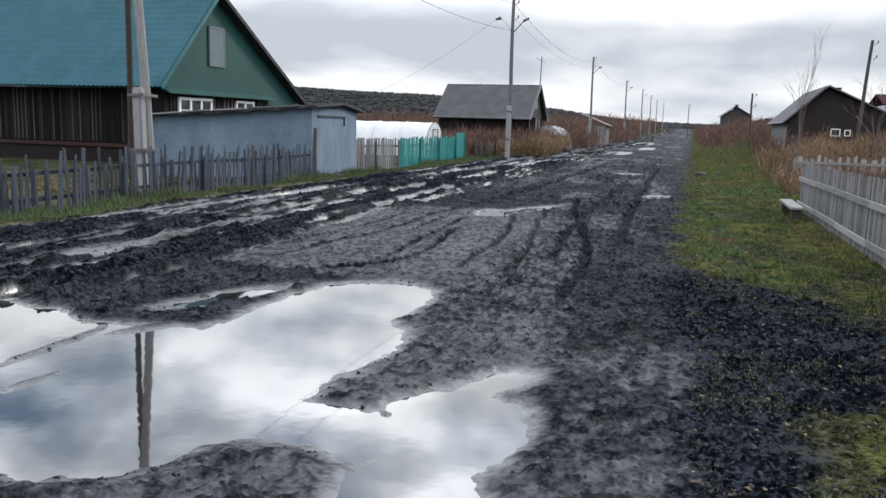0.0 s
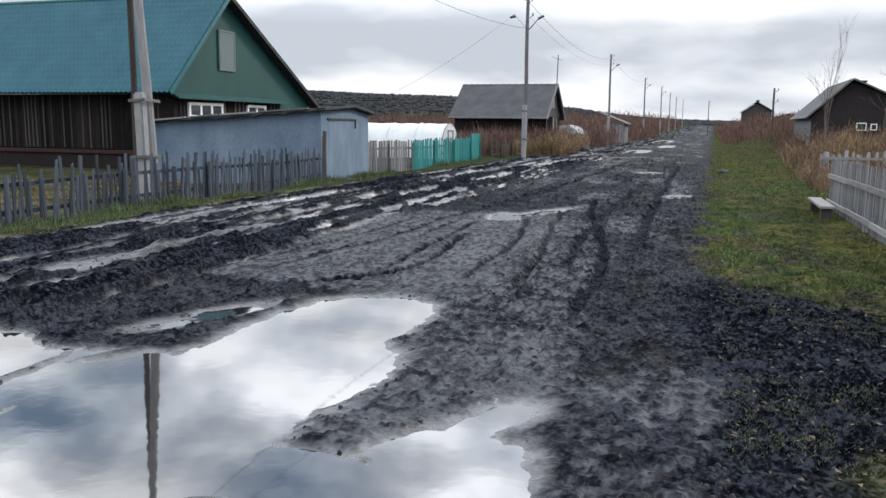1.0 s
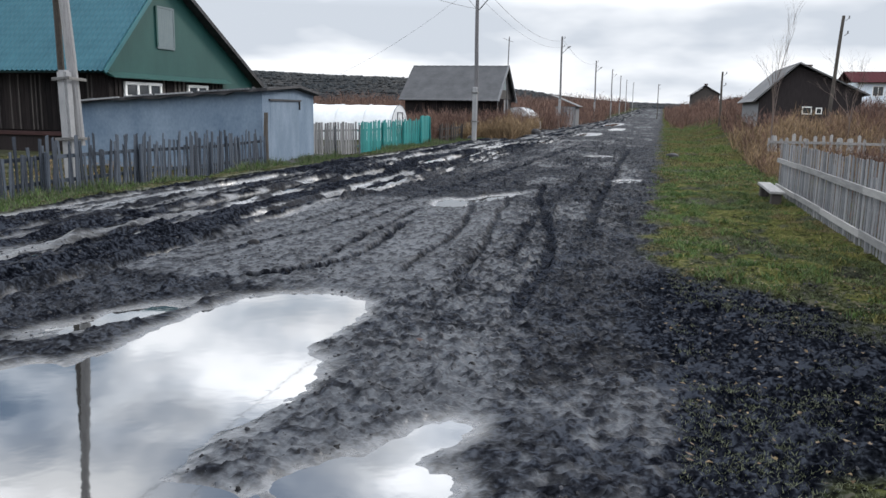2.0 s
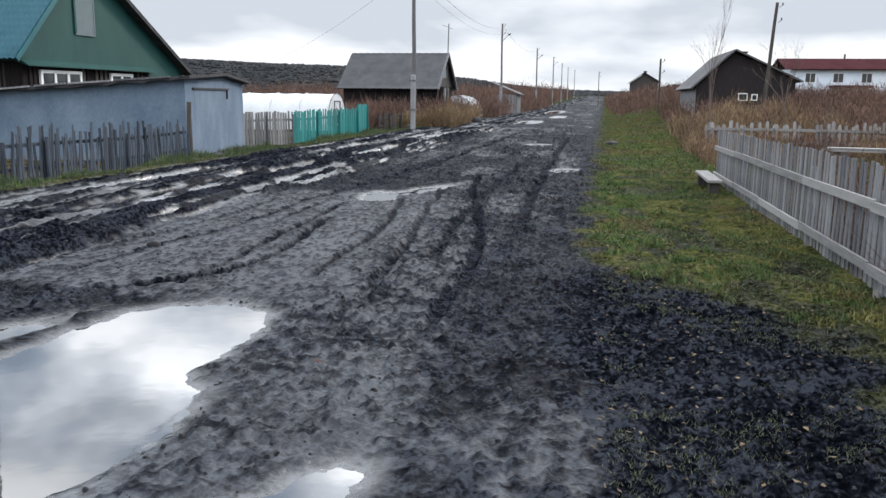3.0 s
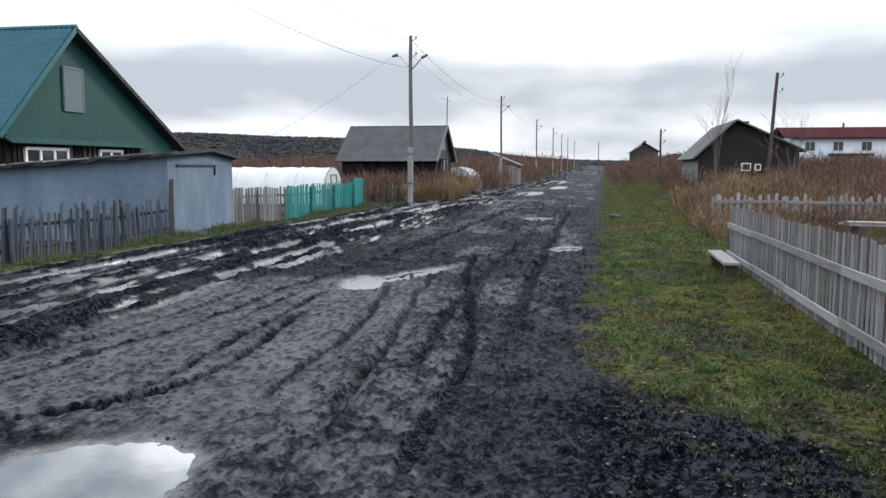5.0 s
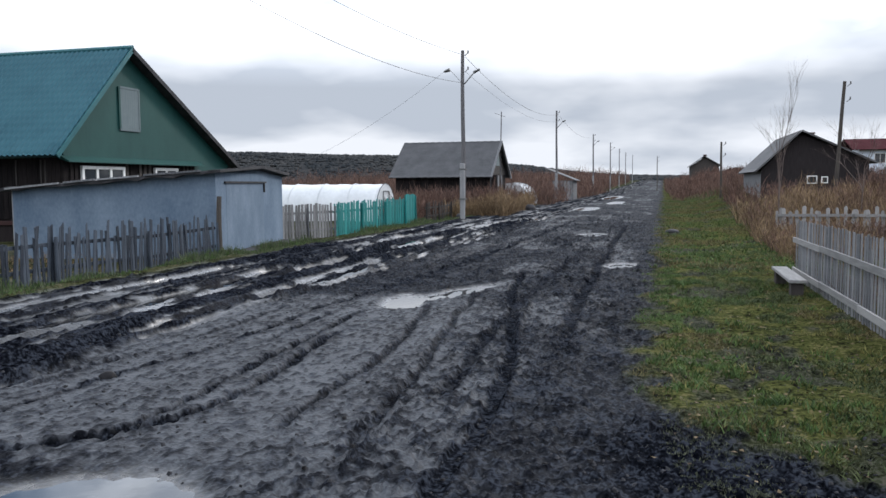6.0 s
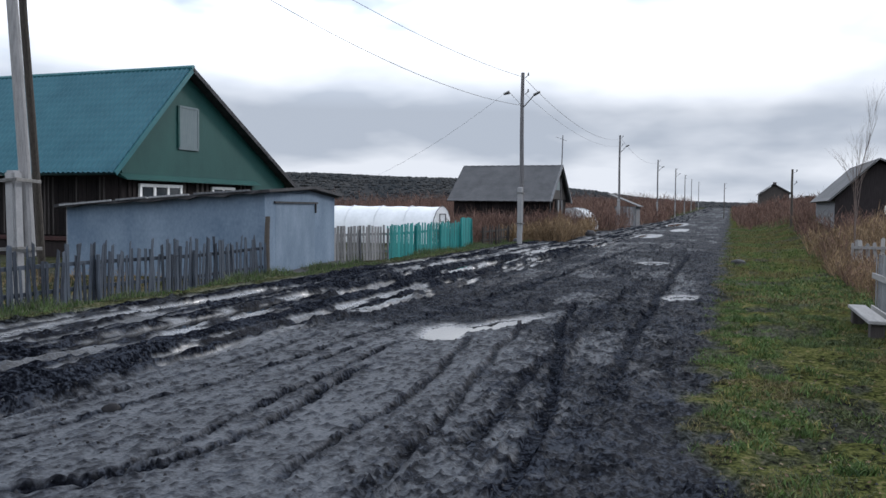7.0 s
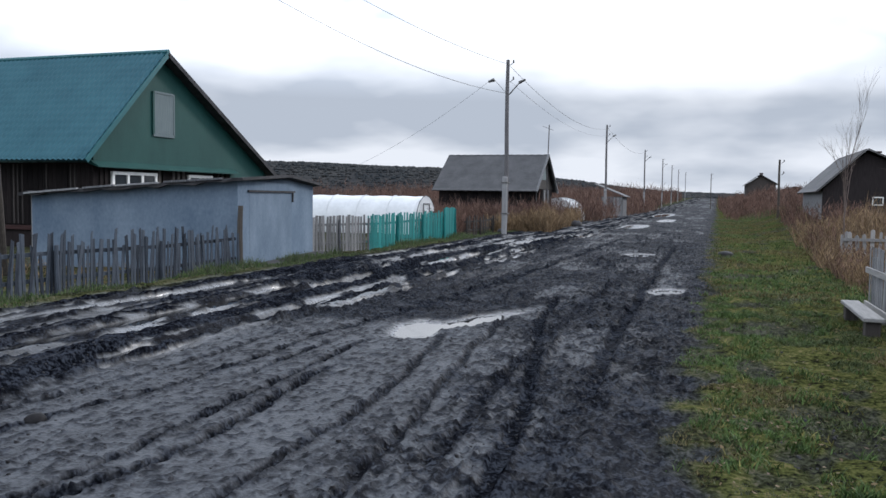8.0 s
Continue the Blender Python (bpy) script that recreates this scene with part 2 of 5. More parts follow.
M = {
    "ground": make_ground(),
    "water": make_water(),
    "ragged_wood": varied("ragged_fence_wood", (0.012, 0.016, 0.024), (0.066, 0.079, 0.100), 4, (5, 5, 0.6), 0.85, 40, 0.4, 0.004, "object"),
    "pale_plank": varied("bleached_plank", (0.15, 0.15, 0.152), (0.29, 0.285, 0.28), 4, (6, 0.6, 6), 0.75, 40, 0.3, 0.003, "object"),
    "clod": varied("dark_mud_clods", (0.003, 0.003, 0.0038), (0.036, 0.037, 0.043), 3, (1, 1, 1), 0.85, 60, 0.4, 0.004, "island"),
    "grey_wood": varied("weathered_wood", (0.066, 0.070, 0.078), (0.25, 0.255, 0.265), 5, (6, 6, 0.5), 0.8, 40, 0.4, 0.004, "object"),
    "dark_wood": varied("dark_stained_boards", (0.005, 0.0045, 0.005), (0.020, 0.0165, 0.0165), 4, (6, 6, 0.5), 0.75, 40, 0.4, 0.004, "object", spec=0.06),
    "brown_wood": varied("dark_brown_boards", (0.012, 0.010, 0.011), (0.032, 0.028, 0.029), 4, (6, 6, 0.5), 0.9, 40, 0.4, 0.004, "object", spec=0.05),
    "mid_wood": varied("weathered_mid_grey_wood", (0.055, 0.057, 0.061), (0.225, 0.224, 0.228), 5, (6, 6, 0.5), 0.8, 40, 0.4, 0.004, "object"),
    "old_wood": varied("old_grey_boards", (0.022, 0.020, 0.020), (0.065, 0.058, 0.054), 4, (6, 6, 0.5), 0.85, 40, 0.4, 0.004, "object"),
    "red_wood": varied("red_brown_paint", (0.016, 0.007, 0.007), (0.042, 0.018, 0.017), 4, (0.5, 6, 6), 0.7, 40, 0.3, 0.003),
    "teal_roof": varied("teal_sheet_metal", (0.010, 0.056, 0.079), (0.026, 0.095, 0.123), 0.8, (1, 1, 1), 0.55, 14, 0.05, 0.003),
    "teal_trim": varied("teal_painted_metal", (0.014, 0.075, 0.09), (0.03, 0.12, 0.135), 3, (1, 1, 1), 0.45, 30, 0.1, 0.003),
    "green_clad": varied("green_painted_boards", (0.007, 0.042, 0.040), (0.014, 0.062, 0.056), 1.5, (1, 1, 0.3), 0.6, 25, 0.2, 0.003),
    "teal_paint": varied("turquoise_fence_paint", (0.007, 0.105, 0.105), (0.025, 0.22, 0.215), 4, (5, 5, 0.6), 0.55, 30, 0.3, 0.003, "object"),
    "plaster": varied("grey_blue_plaster", (0.062, 0.096, 0.145), (0.165, 0.212, 0.270), 0.9, (1, 1, 0.6), 0.9, 16, 0.35, 0.006),
    "plaster_door": varied("grey_blue_door_paint", (0.066, 0.100, 0.148), (0.150, 0.195, 0.250), 1.5, (1, 1, 0.6), 0.7, 16, 0.2, 0.004),
    "wet_stone": varied("wet_dark_stone", (0.004, 0.004, 0.005), (0.014, 0.014, 0.016), 8, (1, 1, 1), 0.6, 40, 0.4, 0.006, spec=0.1),
    "felt": varied("roofing_felt", (0.015, 0.015, 0.017), (0.06, 0.06, 0.065), 3, (1, 1, 1), 0.85, 40, 0.5, 0.006),
    "white_trim": varied("chalky_white_paint", (0.55, 0.55, 0.55), (0.82, 0.82, 0.80), 5, (1, 1, 1), 0.6, 40, 0.15, 0.002),
    "board_grey": varied("bleached_shutter_board", (0.085, 0.115, 0.125), (0.145, 0.175, 0.185), 3, (1, 5, 0.6), 0.75, 30, 0.2, 0.003),
    "slate": varied("grey_asbestos_slate", (0.036, 0.038, 0.042), (0.080, 0.082, 0.088), 1.2, (1, 1, 1), 0.85, 12, 0.3, 0.006, "island"),
    "pale_slate": varied("pale_asbestos_slate", (0.065, 0.068, 0.073), (0.15, 0.15, 0.155), 1.2, (1, 1, 1), 0.85, 12, 0.3, 0.006),
    "concrete": varied("cast_concrete", (0.15, 0.155, 0.165), (0.29, 0.29, 0.295), 3, (1, 1, 0.5), 0.9, 50, 0.4, 0.004),
    "pole_wood": varied("tarred_pole_wood", (0.028, 0.025, 0.023), (0.085, 0.075, 0.066), 5, (6, 6, 0.3), 0.85, 40, 0.5, 0.006),
    "pole_grey": varied("bleached_pole_wood", (0.060, 0.060, 0.066), (0.155, 0.150, 0.155), 5, (6, 6, 0.3), 0.85, 40, 0.5, 0.006),
    "steel": varied("dull_steel", (0.05, 0.05, 0.05), (0.14, 0.14, 0.14), 20, (1, 1, 1), 0.5, 80, 0.1, 0.001, None, 0.6),
    "film": varied("white_greenhouse_film", (0.46, 0.48, 0.50), (0.62, 0.64, 0.66), 1.0, (1, 1, 1), 0.35, 6, 0.3, 0.02),
    "cream": varied("cream_sheet_cladding", (0.50, 0.47, 0.36), (0.66, 0.62, 0.50), 1.5, (1, 1, 0.3), 0.55, 30, 0.1, 0.002),
    "red_roof": varied("dark_red_sheet_roof", (0.040, 0.017, 0.019), (0.072, 0.030, 0.034), 0.6, (1, 1, 1), 0.95, 10, 0.1, 0.004, spec=0.0),
    "pale_blue": varied("white_and_pale_blue_render", (0.50, 0.58, 0.68), (0.70, 0.74, 0.78), 0.25, (1, 1, 1), 0.85, 6, 0.1, 0.004),
    "green_paint": varied("green_enamel", (0.02, 0.10, 0.05), (0.04, 0.16, 0.09), 4, (1, 1, 1), 0.5, 40, 0.1, 0.002),
    "brick": varied("sooty_brick", (0.035, 0.024, 0.022), (0.080, 0.052, 0.048), 6, (1, 1, 1), 0.9, 60, 0.4, 0.004),
    "stone": varied("wet_field_stone", (0.014, 0.014, 0.015), (0.05, 0.048, 0.046), 6, (1, 1, 1), 0.6, 50, 0.4, 0.006),
    "forest": varied("bare_autumn_wood", (0.026, 0.030, 0.034), (0.054, 0.054, 0.054), 0.02, (1, 1, 1), 0.95, 0.2, 0.3, 0.3, "island", spec=0.0),
    "hill": varied("heath_slope", (0.026, 0.028, 0.031), (0.050, 0.049, 0.049), 0.02, (1, 1, 1), 0.95, 0.3, 0.3, 0.3, spec=0.0),
    "grass_short": varied("short_turf_blades", (0.016, 0.029, 0.011), (0.102, 0.124, 0.048), 0.9, (1, 1, 1), 0.7, 8, 0.0, 0.001, "island"),
    "grass_dark": varied("dark_green_clumps", (0.015, 0.034, 0.010), (0.078, 0.125, 0.034), 1.0, (1, 1, 1), 0.7, 8, 0.0, 0.001, "island"),
    "grass_yellow": varied("yellow_green_clumps", (0.05, 0.05, 0.016), (0.19, 0.175, 0.058), 1.0, (1, 1, 1), 0.7, 8, 0.0, 0.001, "island"),
    "grass_tuft": varied("grey_green_tufts", (0.026, 0.032, 0.020), (0.118, 0.128, 0.080), 1.2, (1, 1, 1), 0.8, 8, 0.0, 0.001, "island"),
    "grass_dry": varied("long_autumn_grass", (0.034, 0.032, 0.013), (0.140, 0.115, 0.055), 0.4, (1, 1, 1), 0.75, 6, 0.0, 0.001, "island"),
    "weed_brown": varied("dead_brown_weeds", (0.032, 0.020, 0.017), (0.170, 0.100, 0.077), 0.30, (1, 1, 1), 0.8, 5, 0.0, 0.001, "island"),
    "weed_straw": varied("straw_coloured_weeds", (0.075, 0.050, 0.030), (0.25, 0.175, 0.10), 0.3, (1, 1, 1), 0.8, 5, 0.0, 0.001, "island"),
    "twig": varied("bare_twig_bark", (0.055, 0.042, 0.038), (0.16, 0.125, 0.11), 3, (1, 1, 1), 0.85, 20, 0.1, 0.002),
    "leaf": varied("fallen_leaves", (0.04, 0.022, 0.012), (0.13, 0.095, 0.05), 2, (1, 1, 1), 0.7, 10, 0.0, 0.001, "island"),
}


def make_glass():
    k = Mat("dark_window_glass", 0.06)
    k.set("Base Color", (0.02, 0.025, 0.03, 1))
    return k.m


M["glass"] = make_glass()


# ---- shape helpers ----
def part(name, bm, material, parent, label=""):
    me = bpy.data.meshes.new(name)
    bm.to_mesh(me)
    bm.free()
    me.materials.append(M[material])
    ob = new(name, me)
    ob.parent = parent
    if label:
        ob["label"] = label
    return ob


def shared(name, mesh, parent, m):
    """One more piece on a mesh that alike pieces share."""
    ob = new(name, mesh)
    ob.parent = parent
    ob.matrix_basis = m
    return ob


def base(name, x, y, z, label, category, group="", turn=0.0, kind=""):
    ob = new(name)
    ob.empty_display_size = 0.2
    ob.matrix_world = pose(x, y, z, 0, 0, turn)
    return tagged(ob, label, category, group, kind)


def add_box(bm, x0, x1, y0, y1, z0, z1, m=None):
    r = bmesh.ops.create_cube(bm, size=1.0)
    t = Matrix.Translation(((x0 + x1) / 2, (y0 + y1) / 2, (z0 + z1) / 2)) @ Matrix.Diagonal((x1 - x0, y1 - y0, z1 - z0, 1))
    bmesh.ops.transform(bm, matrix=(m @ t) if m else t, verts=r["verts"])
    return r["verts"]


def box(x0, x1, y0, y1, z0, z1, bevel=0.0):
    bm = bmesh.new()
    add_box(bm, x0, x1, y0, y1, z0, z1)
    if bevel:
        bmesh.ops.bevel(bm, geom=bm.edges[:], offset=bevel, segments=1, affect="EDGES")
    return bm


def prism(pts, axis, a, b):
    """A slab whose outline is pts, between a and b along the axis ('x': pts are (y, z); 'y': (x, z); 'z': (x, y))."""
    bm = bmesh.new()

    def place(p, v):
        return (v, p[0], p[1]) if axis == "x" else (p[0], v, p[1]) if axis == "y" else (p[0], p[1], v)
    lo, hi = [bm.verts.new(place(p, a)) for p in pts], [bm.verts.new(place(p, b)) for p in pts]
    bm.faces.new(lo), bm.faces.new(hi[::-1])
    for k in range(len(pts)):
        j = (k + 1) % len(pts)
        bm.faces.new((lo[k], hi[k], hi[j], lo[j]))
    bmesh.ops.recalc_face_normals(bm, faces=bm.faces[:])
    return bm


def rod(bm, p, q, r0, r1, sides=8, wobble=0.0):
    """A tapered round bar from p to q."""
    p, q = Vector(p), Vector(q)
    d = (q - p).normalized()
    s = d.orthogonal().normalized()
    t = d.cross(s)
    rings = []
    steps = 5 if wobble else 1
    for k in range(steps + 1):
        f = k / steps
        c = p.lerp(q, f) + (s * math.sin(f * 7.0) + t * math.cos(f * 5.0 + 1)) * wobble
        r = r0 + (r1 - r0) * f
        rings.append([bm.verts.new(c + (s * math.cos(2 * math.pi * i / sides) + t * math.sin(2 * math.pi * i / sides)) * r) for i in range(sides)])
    for a, b in zip(rings, rings[1:]):
        for i in range(sides):
            j = (i + 1) % sides
            bm.faces.new((a[i], a[j], b[j], b[i]))
    bm.faces.new(rings[0][::-1]), bm.faces.new(rings[-1])


def from_arrays(name, verts, faces, material, attrs=None):
    me = bpy.data.meshes.new(name)
    nv, nf, k = len(verts), len(faces), faces.shape[1]
    me.vertices.add(nv), me.loops.add(nf * k), me.polygons.add(nf)
    me.vertices.foreach_set("co", np.ascontiguousarray(verts, np.float32).ravel())
    me.loops.foreach_set("vertex_index", np.ascontiguousarray(faces, np.int32).ravel())
    me.polygons.foreach_set("loop_start", np.arange(0, nf * k, k, dtype=np.int32))
    for key, val in (attrs or {}).items():
        me.attributes.new(key, "FLOAT", "POINT").data.foreach_set("value", np.ascontiguousarray(val, np.float32))
    me.update(calc_edges=True)
    me.validate()
    me.materials.append(M[material])
    return me


# ---- the lie of the land ----
def lattice(ix, iy, seed):
    h = (ix * 374761393 + iy * 668265263 + seed * 1442695041) & 0xFFFFFFFF
    h = ((h ^ (h >> 13)) * 1274126177) & 0xFFFFFFFF
    return ((h ^ (h >> 16)) & 0xFFFFFFFF) / 4294967295.0


def vnoise(x, y, seed):
    ix, iy = np.floor(x).astype(np.int64), np.floor(y).astype(np.int64)
    fx, fy = x - ix, y - iy
    fx, fy = fx * fx * (3 - 2 * fx), fy * fy * (3 - 2 * fy)
    a, b = lattice(ix, iy, seed), lattice(ix + 1, iy, seed)
    c, d = lattice(ix, iy + 1, seed), lattice(ix + 1, iy + 1, seed)
    return a + (b - a) * fx + (c - a) * fy + (a - b - c + d) * fx * fy


def fbm(x, y, seed, octaves=4, gain=0.5):
    total, amp, norm = 0.0, 1.0, 0.0
    for k in range(octaves):
        total = total + amp * vnoise(x * 2.03 ** k + 17.3 * k, y * 2.03 ** k - 9.1 * k, seed + k)
        norm += amp
        amp *= gain
    return total / norm


def lumpy(x, y, size, seed):
    """Rounded clods of uneven height packed on a plane, with sharp joints between them."""
    u, v = x / size + 1.1 * (fbm(x * 6, y * 6, seed + 3, 2) - 0.5), y / size + 1.1 * (fbm(x * 6 + 40, y * 6, seed + 5, 2) - 0.5)
    ix, iy = np.floor(u).astype(np.int64), np.floor(v).astype(np.int64)
    best, tall = np.full(u.shape, 9.0), np.zeros(u.shape)
    for dx in (-1, 0, 1):
        for dy in (-1, 0, 1):
            cx, cy = ix + dx, iy + dy
            d = (u - cx - lattice(cx, cy, seed)) ** 2 + (v - cy - lattice(cx, cy, seed + 1)) ** 2
            near = d < best
            best, tall = np.where(near, d, best), np.where(near, lattice(cx, cy, seed + 2), tall)
    return (1 - np.minimum(best * 1.6, 1.0)) * (0.15 + 0.85 * tall ** 1.6)


def smooth(a, b, x):
    t = np.clip((x - a) / (b - a), 0, 1)
    return t * t * (3 - 2 * t)


WATER = -0.03
# pools: centre, half widths, turn in degrees
POOLS = [(-2.82, 6.55, 0.66, 1.27, -4), (-2.72, 5.25, 0.80, 1.25, 0), (-3.6, 4.35, 1.7, 1.0, 8), (-1.04, 4.02, 0.43, 0.62, 8), (-1.0, 4.85, 0.14, 0.34, -20),
         (-1.9, 3.78, 1.0, 0.40, 0), (-5.8, 4.6, 1.5, 0.95, 0), (-4.0, 6.5, 0.16, 0.5, -20), (-1.0, 2.9, 0.36, 0.9, 0), (-4.0, 2.2, 1.0, 0.7, 0), (-3.1, 3.2, 0.95, 0.5, 0),
         (-3.42, 15.05, 0.26, 0.62, 12), (-2.98, 15.9, 0.20, 1.05, -18), (-0.60, 20.9, 0.24, 0.50, -12), (-2.0, 31.0, 0.40, 0.7, -10),
         (-4.6, 58.0, 0.7, 3.5, 0), (-5.2, 98.0, 0.9, 9.0, 0), (-3.6, 74.0, 0.6, 4.0, 0)]
HUMPS = [(-1.75, 2.88, 0.48, 0.68, 0), (-2.75, 2.25, 0.38, 0.32, 0), (-4.22, 4.5, 0.07, 0.62, 3), (-3.76, 3.85, 0.06, 0.32, 0), (-3.9, 5.35, 0.10, 0.4, -25)]
# wheel tracks: half width, depth, then points (x, y) along each
TRACKS = [
    (0.044, 0.075, ((-3.33, 8.3), (-3.40, 10.1), (-3.52, 12.0), (-3.60, 13.8))),
    (0.056, 0.085, ((-4.30, 7.85), (-3.62, 8.05), (-3.15, 8.45), (-3.05, 9.4), (-3.15, 10.6), (-3.32, 12.2))),
    (0.040, 0.060, ((-4.62, 8.6), (-4.45, 9.9), (-4.25, 11.4), (-4.27, 14.2))),
    (0.040, 0.070, ((-3.93, 11.6), (-3.96, 13.3))),
    (0.036, 0.045, ((-4.95, 9.4), (-4.80, 11.0), (-4.75, 13.6))),
    (0.060, 0.062, ((-0.97, 7.6), (-1.03, 10.2), (-1.18, 11.6), (-1.45, 12.9), (-2.05, 16.3), (-2.3, 19.0))),
    (0.044, 0.050, ((-2.36, 8.9), (-2.42, 11.4), (-2.62, 13.0), (-2.95, 14.6))),
    (0.040, 0.045, ((-1.75, 8.4), (-1.90, 10.8), (-2.30, 13.6), (-2.6, 17.5))),
    (0.060, 0.050, ((-1.45, 10.0), (-1.62, 12.6), (-1.75, 16.0), (-1.70, 24.0))),
    (0.072, 0.055, ((-0.75, 12.0), (-0.95, 16.0), (-1.05, 24.0), (-1.2, 36.0))),
    (0.080, 0.060, ((-4.2, 14.5), (-4.0, 19.0), (-3.7, 26.0), (-3.6, 40.0))),
]
# broad ruts of the far lanes: centre across the road, half width, depth
RUTS = [(-8.45, 0.17, 0.05), (-7.85, 0.19, 0.06), (-7.15, 0.24, 0.085), (-6.55, 0.20, 0.080), (-5.65, 0.20, 0.075), (-5.15, 0.13, 0.05)]


def ellipse_field(X, Y, forms):
    f = np.full(X.shape, 9.0)
    for cx, cy, rx, ry, turn in forms:
        c, s = math.cos(radians(turn)), math.sin(radians(turn))
        u, v = ((X - cx) * c + (Y - cy) * s) / rx, (-(X - cx) * s + (Y - cy) * c) / ry
        f = np.minimum(f, ((np.abs(u) ** 2.4 + np.abs(v) ** 2.4) ** (1 / 2.4) - 1) * min(rx, ry))
    return f


def right_edge(Y):
    return 0.02 + 1.9 * smooth(10.6, 7.3, Y) - 1.25 * smooth(6.2, 4.4, Y)


def track_field(X, Y):
    """Depth of the single wheel tracks; dark turned-up mud with trench shade painted in."""
    dz, dark = np.zeros(X.shape), np.zeros(X.shape)
    lump = fbm(X * 9, Y * 4.5, 141, 3)
    for k, (w, d, pts) in enumerate(TRACKS):
        py, px = [p[1] for p in pts], [p[0] for p in pts]
        xc = (np.interp(Y - 0.35, py, px) + np.interp(Y, py, px) + np.interp(Y + 0.35, py, px)) / 3
        slope = (np.interp(Y + 0.2, py, px) - np.interp(Y - 0.2, py, px)) / 0.4
        u = (X - xc - 0.11 * (fbm(X * 0 + k, Y * 1.3, 151 + k, 3) - 0.5)) / (w * np.sqrt(1 + slope ** 2))
        live = smooth(py[0] - 0.25, py[0] + 0.25, Y) * smooth(py[-1] + 0.6, py[-1] - 0.6, Y)
        live = live * (0.72 + 0.28 * smooth(0.36, 0.55, fbm(X * 0 + 5 * k, Y * 0.9, 171 + k, 2)))
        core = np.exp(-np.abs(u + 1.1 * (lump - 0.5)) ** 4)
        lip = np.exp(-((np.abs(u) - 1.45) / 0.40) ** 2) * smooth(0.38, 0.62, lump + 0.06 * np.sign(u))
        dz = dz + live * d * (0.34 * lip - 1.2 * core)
        # trench shade goes into the colour with the turned-up mud, stronger in deeper tracks
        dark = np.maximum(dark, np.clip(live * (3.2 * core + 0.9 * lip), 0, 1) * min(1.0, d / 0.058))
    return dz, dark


def terrain(X, Y):
    """Height, turf, pale silt and wetness of the ground."""
    n_low, n_mid = fbm(X * 0.5, Y * 0.35, 3, 4), fbm(X * 1.7, Y * 1.1, 11, 4)
    near = smooth(70, 25, Y)
    edge_l = -9.15 + 0.5 * (fbm(X * 0 + 3.0, Y * 0.35, 21, 3) - 0.5)
    edge_r = right_edge(Y) + 0.35 * (n_mid - 0.5)
    turf_r = smooth(-0.12, 0.45, X - edge_r + 0.8 * (fbm(X * 3, Y * 3, 31, 3) - 0.5))
    turf_r = turf_r * (1 - 0.45 * smooth(7.5, 5.5, Y) * (fbm(X * 2.2, Y * 2.2, 33, 3) > 0.45))
    turf_r = turf_r * (1 - 0.6 * smooth(0.56, 0.66, fbm(X * 1.5, Y * 1.1, 35, 4)))
    turf_l = smooth(0.1, -0.3, X - edge_l + 0.3 * (n_mid - 0.5))
    turf = np.clip(turf_r + 0.6 * turf_l, 0, 1)
    base_z = 1.3 * smooth(25, 64, Y) * smooth(1.6, 6.5, X) + 2.6 * smooth(95, 420, Y) * (1 - 0.77 * smooth(1.6, 6.5, X)) - 0.2 * smooth(-9.5, -11.0, X) * smooth(200, 60, Y)
    # noises of the mud: clumps, crumbs, grit
    c1, c2, c4 = fbm(X * 5.5, Y * 4.2, 41, 4), fbm(X * 12, Y * 9, 47, 3), fbm(X * 21, Y * 17, 49, 2)
    crumb, knob = lumpy(X, Y * 0.9, 0.050, 321), lumpy(X, Y * 0.8, 0.11, 301)
    # the smooth silty flat between the far lanes and the trodden path
    mid = smooth(-5.7, -4.9, X + 0.5 * (n_mid - 0.5)) * smooth(-1.7, -2.5, X + 0.4 * (c1 - 0.5)) * smooth(7.6, 8.2, Y) * smooth(18, 12.5, Y)
    path = smooth(-2.9, -2.1, X) * smooth(-0.5, -1.1, X) * smooth(17.0, 9.0, Y)
    tread = smooth(-1.2, -0.5, X) * smooth(0.55, 0.1, X) * smooth(8.0, 6.0, Y)
    lanes = smooth(-4.9, -5.6, X + 0.6 * (n_mid - 0.5))
    # flat wet films drawn out along the far lanes, with clumpy dark ridges between them
    drawn = fbm(X * 5.0 + 0.06 * Y, Y * 0.22, 63, 3) + 0.20 * (fbm(X * 3.5, Y * 1.8, 65, 3) - 0.5)
    film = smooth(0.482, 0.507, drawn) * np.clip(lanes + 0.30 * smooth(16, 24, Y) * smooth(-2.5, -4.0, X), 0, 1) * (0.60 + 0.40 * smooth(0.40, 0.55, fbm(X * 0.9, Y * 0.5, 69, 2))) * (1 - 0.65 * smooth(26, 60, Y))
    film = film * (0.20 + 0.80 * smooth(0.42, 0.49, fbm(X * 5.5, Y * 1.1, 73, 3)))
    roll = smooth(0.52, 0.40, drawn)
    speck = smooth(0.545, 0.60, fbm(X * 10, Y * 9, 53, 3)) * smooth(0.30, 0.52, fbm(X * 1.1, Y * 0.7, 55, 2))
    speck = np.maximum(speck * (1 - 0.65 * mid), 0.9 * smooth(0.60, 0.635, fbm(X * 21, Y * 19, 58, 2)))
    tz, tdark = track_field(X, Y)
    # long streaks of pale and dark mud where the road runs off
    streak = smooth(15, 24, Y) * smooth(0.0, -0.8, X) * smooth(0.46, 0.58, fbm(X * 1.7 + 0.03 * Y, Y * 0.11, 101, 4))
    ridge = np.exp(-((fbm(X * 2.2 + 0.12 * Y + 50, Y * 0.13, 97, 3) - 0.47) / 0.020) ** 2) * smooth(0.42, 0.55, fbm(X * 1.4, Y * 0.7, 99, 3))
